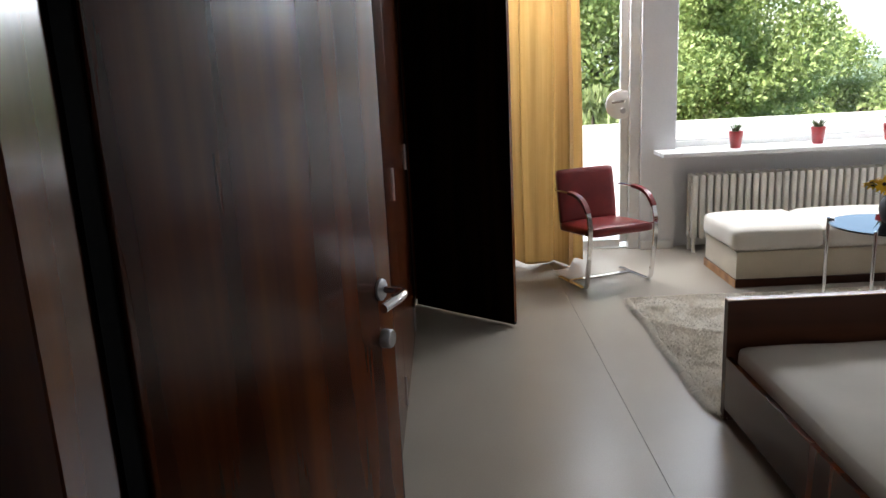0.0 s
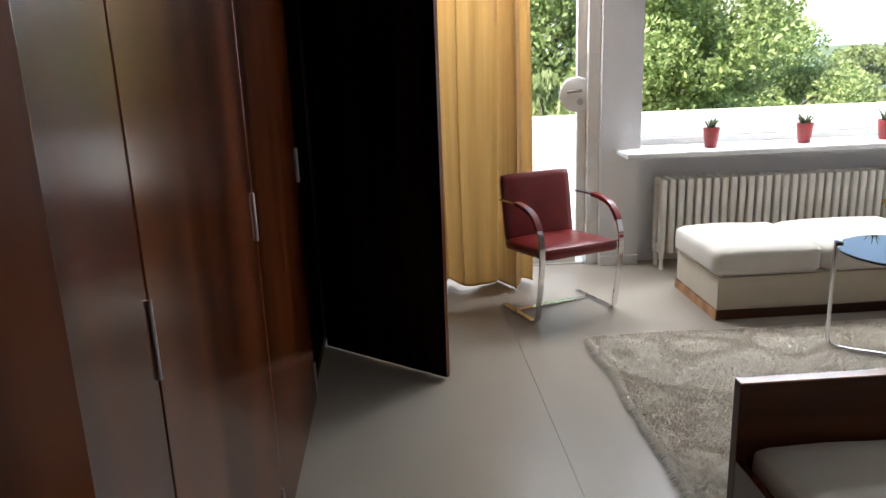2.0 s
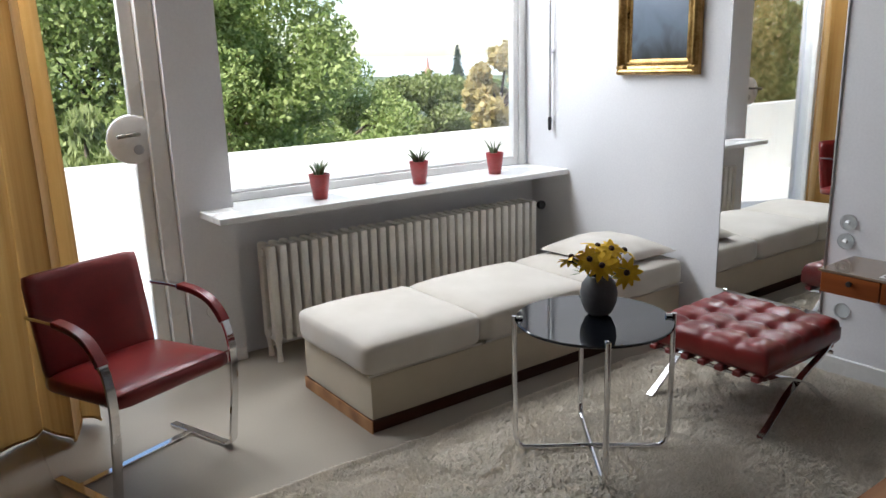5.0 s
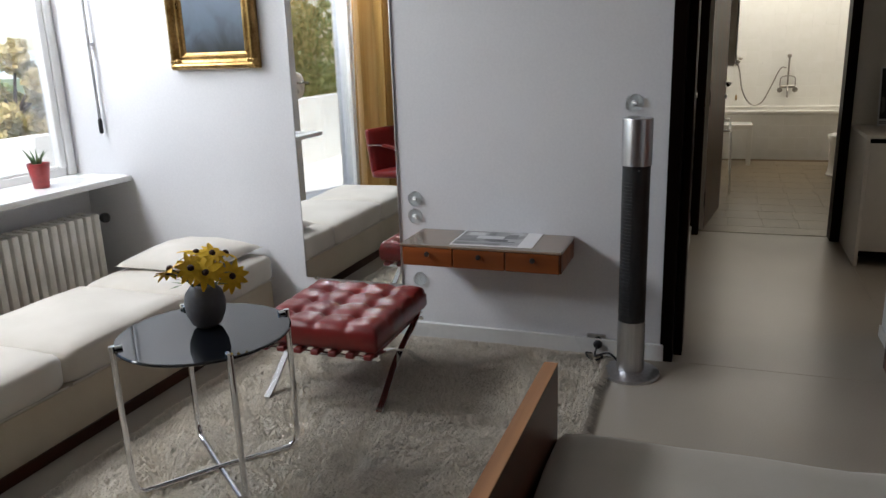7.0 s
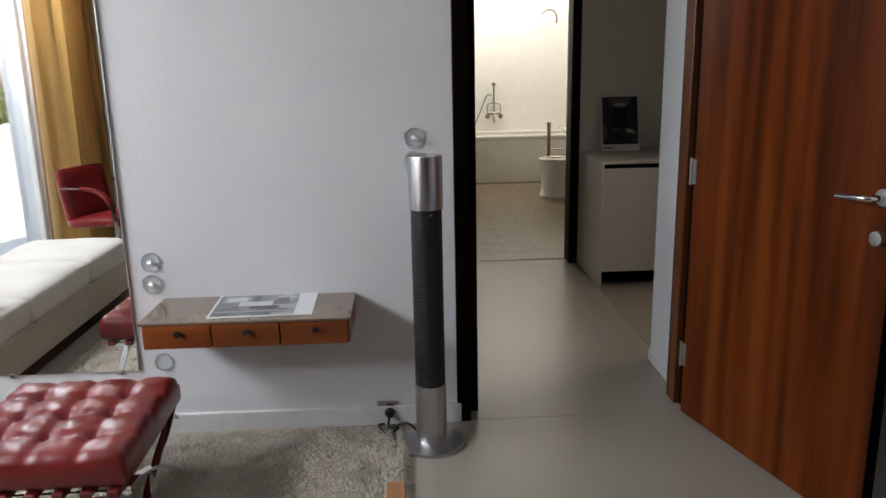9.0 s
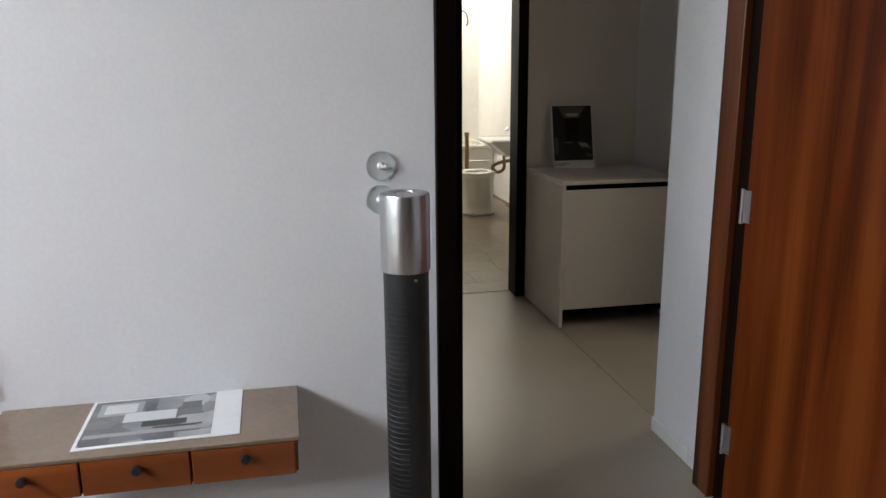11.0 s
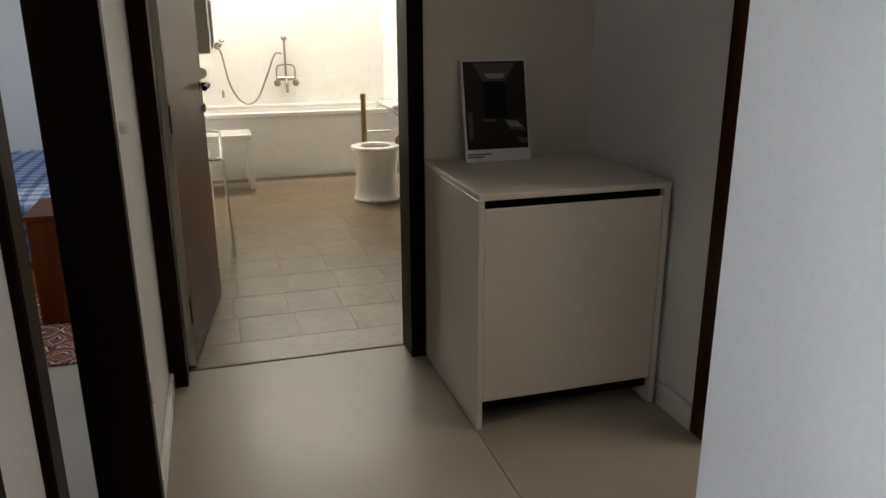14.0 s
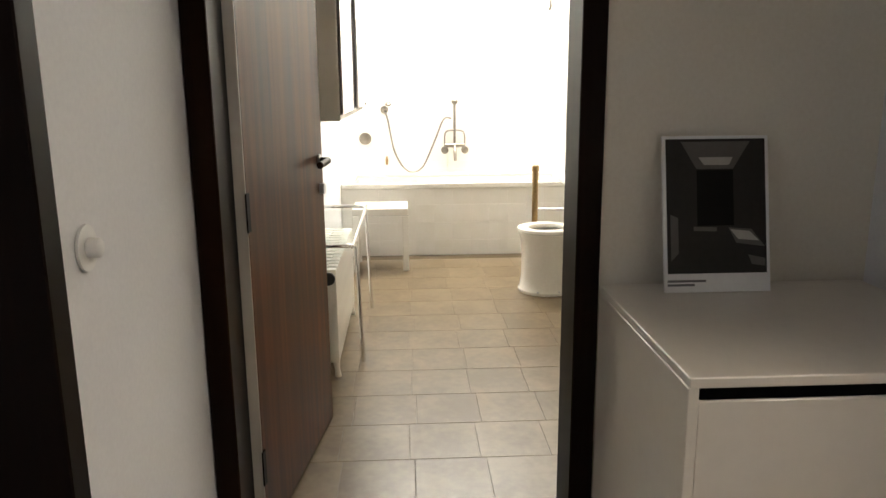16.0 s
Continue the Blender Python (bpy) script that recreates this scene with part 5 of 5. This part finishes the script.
for ax, k in (("X", 11.0), ("Y", 11.0), ("Z", 11.0)):
    fr_ = math_node(n, l, "FRACT", math_node(n, l, "MULTIPLY", sp.outputs[ax], k), 0.0)
    bands.append(math_node(n, l, "GREATER_THAN", fr_, 0.62))
fsum = math_node(n, l, "MULTIPLY", math_node(n, l, "ADD", math_node(n, l, "ADD", bands[0], bands[1]), bands[2]), 0.33)
l.new(ramp(n, l, fsum, [(0.0, (0.62, 0.66, 0.72)), (0.4, (0.22, 0.32, 0.52)), (0.8, (0.05, 0.09, 0.22))]), p.inputs["Base Color"])
p.inputs["Roughness"].default_value = 0.85
part("cover", cushion(7.62, 2.98, 0.14, 9.6, 4.0, 0.50, 0.05, 0.02, 10, 0.006, 2), pm2, sb, smooth=80)
part("frame", box(7.60, 2.96, 0.0, 9.62, 4.02, 0.14, 0.004, 1), DRAWER_WOOD, sb)
nsd = thing("bedside_chest", I, "small red-brown wooden chest beside the checked bed", "chest")
part("body", box(7.10, 2.66, 0.02, 7.50, 3.03, 0.52, 0.004, 1), ZEBRA, nsd)
part("top", box(7.09, 2.65, 0.5205, 7.51, 3.04, 0.545, 0.003, 1), ZEBRA, nsd)


def kilim():
    m, n, l, p = nodes_of("patterned_wool_pile")
    v = coords(n, l, (1, 1, 1))
    a = n.new("ShaderNodeTexVoronoi")
    a.distance = "MANHATTAN"
    a.inputs["Scale"].default_value, a.inputs["Randomness"].default_value = 4.5, 0.25
    l.new(v, a.inputs["Vector"])
    b = n.new("ShaderNodeTexVoronoi")
    b.distance = "CHEBYCHEV"
    b.inputs["Scale"].default_value, b.inputs["Randomness"].default_value = 12.0, 0.4
    l.new(v, b.inputs["Vector"])
    f = math_node(n, l, "FRACT", math_node(n, l, "ADD", math_node(n, l, "MULTIPLY", a.outputs["Distance"], 3.2), math_node(n, l, "MULTIPLY", b.outputs["Distance"], 0.9)), 0.0)
    r = n.new("ShaderNodeValToRGB")
    r.color_ramp.interpolation = "CONSTANT"
    cols = ((0.0, (0.30, 0.06, 0.035)), (0.2, (0.02, 0.025, 0.06)), (0.42, (0.55, 0.48, 0.36)), (0.55, (0.14, 0.03, 0.022)), (0.75, (0.42, 0.24, 0.07)), (0.88, (0.025, 0.02, 0.02)))
    while len(r.color_ramp.elements) < len(cols):
        r.color_ramp.elements.new(0.5)
    for e, (q, c) in zip(r.color_ramp.elements, cols):
        e.position, e.color = q, (*c, 1)
    l.new(f, r.inputs["Fac"])
    l.new(r.outputs[0], p.inputs["Base Color"])
    p.inputs["Roughness"].default_value = 0.95
    return m


whole("carpet", box(6.62, 2.72, 0.001, 9.4, 5.2, 0.012, 0.003, 1), kilim(), "red and blue patterned wool carpet in the second room", "carpet")
w2 = thing("window_2", I, "white-framed window of the second room", "window", kind="structure")
for r in ((6.4, 5.88, 0.82, 6.45, 5.95, 2.75), (8.15, 5.88, 0.82, 8.2, 5.95, 2.75), (6.45, 5.88, 0.82, 8.15, 5.95, 0.87), (6.45, 5.88, 2.70, 8.15, 5.95, 2.75)):
    part("frame", box(*r, 0.003, 1), PAINT, w2)
pane = part("pane", box(6.45, 5.91, 0.87, 8.15, 5.916, 2.70), PANE, w2)
pane.visible_shadow = False

# ---- rug ----
RX0, RX1, RY0, RY1 = 0.90, 3.63, 2.70, 4.345


def rug_edge(x, y):
    return 0.025 * noise.noise(Vector((x * 2.2, y * 2.2, 9))) + 0.012 * noise.noise(Vector((x * 9, y * 9, 4)))


def rug_h(x, y):
    a = noise.noise(Vector((x * 9, y * 9, 0))) * 0.006 + noise.noise(Vector((x * 24, y * 24, 3))) * 0.004
    return 0.014 + a


def rug_at(u, v):
    x, y = RX0 + u * (RX1 - RX0), RY0 + v * (RY1 - RY0)
    e = rug_edge(x, y)
    rim = min(u, 1 - u, v, 1 - v) < 1e-6
    return (x + (e if u in (0.0, 1.0) else 0), y + (e if v in (0.0, 1.0) else 0), 0.002 if rim else max(0.006, rug_h(x, y)))


rug = thing("rug", I, "shaggy undyed long-pile wool rug with ragged edges", "rug")
part("backing", sheet(160, 100, rug_at), WOOL, rug, smooth=80)
rs = np.random.RandomState(5)


def tufts(count, edge):
    vs, fs = [], []
    for k in range(count):
        if edge:
            s = rs.rand() * 2 * (RX1 - RX0 + RY1 - RY0)
            w, h = RX1 - RX0, RY1 - RY0
            if s < w:
                x, y, a = RX0 + s, RY0 + 0.01, -math.pi / 2
            elif s < w + h:
                x, y, a = RX1 - 0.01, RY0 + s - w, 0
            elif s < 2 * w + h:
                x, y, a = RX0 + s - w - h, RY1 - 0.01, math.pi / 2
            else:
                x, y, a = RX0 + 0.01, RY0 + s - 2 * w - h, math.pi
            a += rs.randn() * 0.5
            ln, up = 0.03 + 0.045 * rs.rand(), 0.020
            x, y = x + rug_edge(x, y), y + rug_edge(x, y)
        else:
            x, y = RX0 + 0.01 + rs.rand() * (RX1 - RX0 - 0.02), RY0 + 0.01 + rs.rand() * (RY1 - RY0 - 0.02)
            a = 7 * noise.noise(Vector((x * 3.5, y * 3.5, 7))) + rs.randn() * 0.5
            ln, up = 0.024 + 0.028 * rs.rand(), 0.008 + 0.014 * rs.rand()
        z = 0.008 if edge else max(0.006, rug_h(x, y))
        c, s_ = math.cos(a), math.sin(a)
        w0 = 0.0028
        b = len(vs)
        vs += [(x - s_ * w0, y + c * w0, z), (x + s_ * w0, y - c * w0, z), (x + c * ln * 0.45 + s_ * w0, y + s_ * ln * 0.45 - c * w0, z + up), (x + c * ln * 0.45 - s_ * w0, y + s_ * ln * 0.45 + c * w0, z + up), (x + c * ln, y + s_ * ln, max(0.003, z + up * (0.15 if edge else 0.5)))]
        fs += [(b, b + 1, b + 2, b + 3), (b + 3, b + 2, b + 4)]
    me = bpy.data.meshes.new("pile")
    me.from_pydata(vs, [], fs)
    me.materials.append(FUR)
    return me


for nm, cnt, e in (("pile", 70000, False), ("fringe", 9000, True)):
    o = new(nm, tufts(cnt, e))
    o.parent = rug
    o["kind"] = "stuff"

# ---- trees ----


def tree(name, base, height, crown, leaves, size, mat, label, seed, droop=0.0, clumps=26):
    """Trunk, limbs and a ragged crown of leaf clumps. crown: centre height and radii."""
    t = thing(name, pose(*base), label, "tree")
    rnd = random.Random(seed)
    cz, rx, ry, rz = crown
    bm = tube(smooth_path([(0, 0, 0), (rnd.uniform(-0.2, 0.2), 0.1, height * 0.35), (rnd.uniform(-0.3, 0.3), 0, height * 0.8)], 4), [0.24 - 0.02 * i for i in range(9)], 10)
    centres = []
    for k in range(clumps):
        while True:
            u = Vector((rnd.uniform(-1, 1), rnd.uniform(-1, 1), rnd.uniform(-1, 1)))
            if 0.25 < u.length < 1:
                break
        q = Vector((u.x * rx, u.y * ry, cz + u.z * rz))
        centres.append((q, rnd.uniform(0.22, 0.42) * min(rx, rz)))
        if k < 14:
            s = Vector((0, 0, max(height * 0.2, min(q.z - 0.6, height * 0.75))))
            tube([s, (s + q) / 2 + Vector((0, 0, 0.2)), q], [0.07, 0.045, 0.015], 6, bm)
    part("trunk", bm, BARK, t, smooth=60)
    r2 = np.random.RandomState(seed)
    n = leaves
    idx = r2.randint(0, clumps, n)
    d = r2.randn(n, 3)
    d /= np.linalg.norm(d, axis=1)[:, None]
    rad_ = r2.rand(n) ** 0.45
    c = np.array([list(q) for q, _ in centres])[idx]
    rr = np.array([r for _, r in centres])[idx]
    pos = c + d * (rr * rad_)[:, None] * np.array([1, 1, 0.8])
    pos[:, 2] -= droop * r2.rand(n) * rr
    a, b = r2.randn(n, 3), r2.randn(n, 3)
    a += np.array([0, 0, -droop * 3])
    a /= np.linalg.norm(a, axis=1)[:, None]
    b -= a * (a * b).sum(1)[:, None]
    b /= np.linalg.norm(b, axis=1)[:, None]
    s = (size * (0.6 + 0.8 * r2.rand(n)))[:, None]
    wdt = 0.22 if droop else 0.5
    quad = np.stack([pos - a * s, pos + b * s * wdt, pos + a * s, pos - b * s * wdt], 1).reshape(-1, 3)
    me = bpy.data.meshes.new("crown")
    me.from_pydata(quad.tolist(), [], (np.arange(4 * n).reshape(-1, 4)).tolist())
    me.materials.append(mat)
    o = new("crown", me)
    o.parent = t
    return t


def at(az, r):
    return 0.2 + r * math.sin(radians(az)), 1.8 + r * math.cos(radians(az))


tree("tree", (*at(11, 17), -6), 9.5, (7.6, 4.2, 3.4, 4.2), 90000, 0.062, LEAF, "large leafy broadleaf tree beyond the terrace", 1, clumps=60)
tree("tree", (*at(19.7, 15), -6), 9.0, (7.2, 2.15, 2.3, 3.5), 80000, 0.056, LEAF, "tall leafy tree close to the parapet", 2, clumps=50)
tree("tree", (*at(-4, 17), -6), 9.5, (7.6, 4.0, 3.4, 4.2), 40000, 0.08, LEAF, "broad leafy tree beside the terrace", 6, clumps=40)
tree("willow_tree", (*at(10.5, 12.5), -6), 6.5, (5.7, 0.9, 0.9, 1.3), 9000, 0.12, LEAF_PALE, "pale drooping willow before the taller trees", 3, droop=0.8, clumps=24)
tree("tree", (*at(28.5, 24), -7), 8.2, (6.6, 2.2, 2.2, 2.3), 40000, 0.07, LEAF, "rounded leafy tree lower on the slope", 4, clumps=40)
tree("tree", (*at(33, 30), -8), 7.5, (7.6, 2.6, 2.2, 1.7), 22000, 0.09, LEAF_PALE, "lower pale green tree on the slope", 5, clumps=30)
tree("tree", (*at(37, 38), -9), 7.5, (7.9, 3.0, 2.2, 2.0), 18000, 0.11, LEAF_PALE, "low green tree further down the slope", 8, clumps=30)
tree("golden_tree", (*at(40.1, 26), -7), 9.2, (7.4, 1.25, 1.3, 1.6), 9000, 0.13, LEAF_GOLD, "yellowing tree at the garden's side", 7, clumps=26)


def conifer(base, h, r, seed):
    t = thing("conifer", pose(*base), "dark green conifer among the far trees", "tree")
    part("trunk", tube([(0, 0, 0), (0, 0, h)], [0.25, 0.03], 8), BARK, t)
    r2 = np.random.RandomState(seed)
    n = 6000
    v = r2.rand(n) ** 0.7
    tier = 0.6 + 0.4 * np.abs(np.sin(v * 38))
    ang_, rr = r2.rand(n) * 6.283, r * v * tier * (0.35 + 0.65 * r2.rand(n))
    pos = np.stack([np.cos(ang_) * rr, np.sin(ang_) * rr, h * (1 - v * 0.95) - rr * 0.2], 1)
    a = np.stack([np.cos(ang_), np.sin(ang_), -0.4 + 0 * ang_], 1) * 0.28
    b = np.stack([-np.sin(ang_), np.cos(ang_), r2.randn(n) * 0.3], 1) * 0.09
    quad = np.stack([pos - a, pos + b, pos + a, pos - b], 1).reshape(-1, 3)
    me = bpy.data.meshes.new("crown")
    me.from_pydata(quad.tolist(), [], np.arange(4 * n).reshape(-1, 4).tolist())
    me.materials.append(LEAF_CONIFER)
    o = new("crown", me)
    o.parent = t


conifer((*at(37.2, 55), -11), 13.7, 2.6, 11)
conifer((*at(38.7, 45), -11), 11.2, 2.2, 12)
tree("tree", (-15.5, 17.5, -6.5), 12.0, (9.0, 3.6, 3.2, 4.2), 20000, 0.11, LEAF_PALE, "pale leafy tree beyond the terrace end", 22, clumps=34)


def far_woods():
    r2 = np.random.RandomState(9)
    n = 16000
    az = np.radians(r2.uniform(-35, 75, n))
    rr = r2.uniform(90, 420, n)
    x, y = 2 + np.sin(az) * rr, 6 + np.cos(az) * rr
    z = np.array([slope((a_ / math.radians(200)) + 0.5, math.log(q / 8.0) / math.log(300.0))[2] for a_, q in zip(az, rr)])
    vs, fs = [], []
    for i in range(n):
        s = r2.uniform(2.0, 4.5)
        b = len(vs)
        for k in range(5):
            a = k * 1.2566 + r2.rand()
            vs.append((x[i] + math.cos(a) * s, y[i] + math.sin(a) * s, z[i] + s * (0.2 + 0.6 * r2.rand())))
        vs.append((x[i] + r2.randn() * 0.4, y[i] + r2.randn() * 0.4, z[i] + s * 1.9))
        fs += [(b + k, b + (k + 1) % 5, b + 5) for k in range(5)]
    me = bpy.data.meshes.new("far_woods")
    me.from_pydata(vs, [], fs)
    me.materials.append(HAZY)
    tagged(new("far_woods", me), "green woods on the distant slopes, haze put into their paler colour", "woods", kind="stuff")


far_woods()

# red spire among the far trees
tw = thing("church_tower", pose(*at(35.1, 420), -18), "far red-roofed church tower among trees", "tower")
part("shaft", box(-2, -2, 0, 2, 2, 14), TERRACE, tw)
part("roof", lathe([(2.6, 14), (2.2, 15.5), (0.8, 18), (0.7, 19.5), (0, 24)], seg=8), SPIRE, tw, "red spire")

# ---- bathroom tiles, the many pieces last ----
bath_floor = setting("floor_bathroom", box(6.42, 0.45, -0.12, 11.3, 2.42, -0.002), STONE_JOINT, "beige travertine tile floor of the bathroom")
part("threshold", box(6.404, 1.434, -0.004, 6.419, 2.35, 0.0015), STONE_JOINT, bath_floor, "thin metal threshold strip")
tile = finish(box(-0.1506, -0.1346, -0.006, 0.1506, 0.1346, 0.0, 0.001, 1), "tile", STONE_TILE)
row = 0
x = 6.7985
while x < 10.4:
    y = 1.865 - 6 * 0.2705 + 0.13525 + (0.0, 0.02, -0.012, 0.008)[row % 4]
    while y < 2.7:
        if 0.45 < y - 0.12 and y + 0.12 < 2.44:
            o = new("tile", tile)
            o.parent = bath_floor
            o.location = (x, y, 0)
        y += 0.2705
    x += 0.3025
    row += 1
part("edge_tile", boxes((6.42, 0.46, -0.002, 6.6455, 2.41, 0.0)), STONE_TILE, bath_floor)

bw = setting("wall_bath_east", box(11.211, 0.45, 0, 11.36, 2.42, H), GROUT, "white tiled wall behind the bath")
wt = finish(box(-0.004, -0.0752, -0.0745, 0.0, 0.0752, 0.0745, 0.0008, 1), "wall_tile", BATH_TILE)
for i in range(13):
    for j in range(16):
        o = new("wall_tile", wt)
        o.parent = bw
        o.location = (11.211, 0.45 + 0.0758 + i * 0.1515, 0.55 + 0.075 + j * 0.15)
fp = finish(box(-0.004, -0.0749, -0.0735, 0.0, 0.0749, 0.0735, 0.0008, 1), "panel_tile", BATH_TILE)
panel = bpy.data.objects["bathtub"]
for i in range(13):
    for j in range(4):
        o = new("panel_tile", fp)
        o.parent = panel
        o.location = (10.44, 0.455 + 0.0755 + i * 0.1508, 0.0 - 0.024 + 0.0745 + j * 0.148)
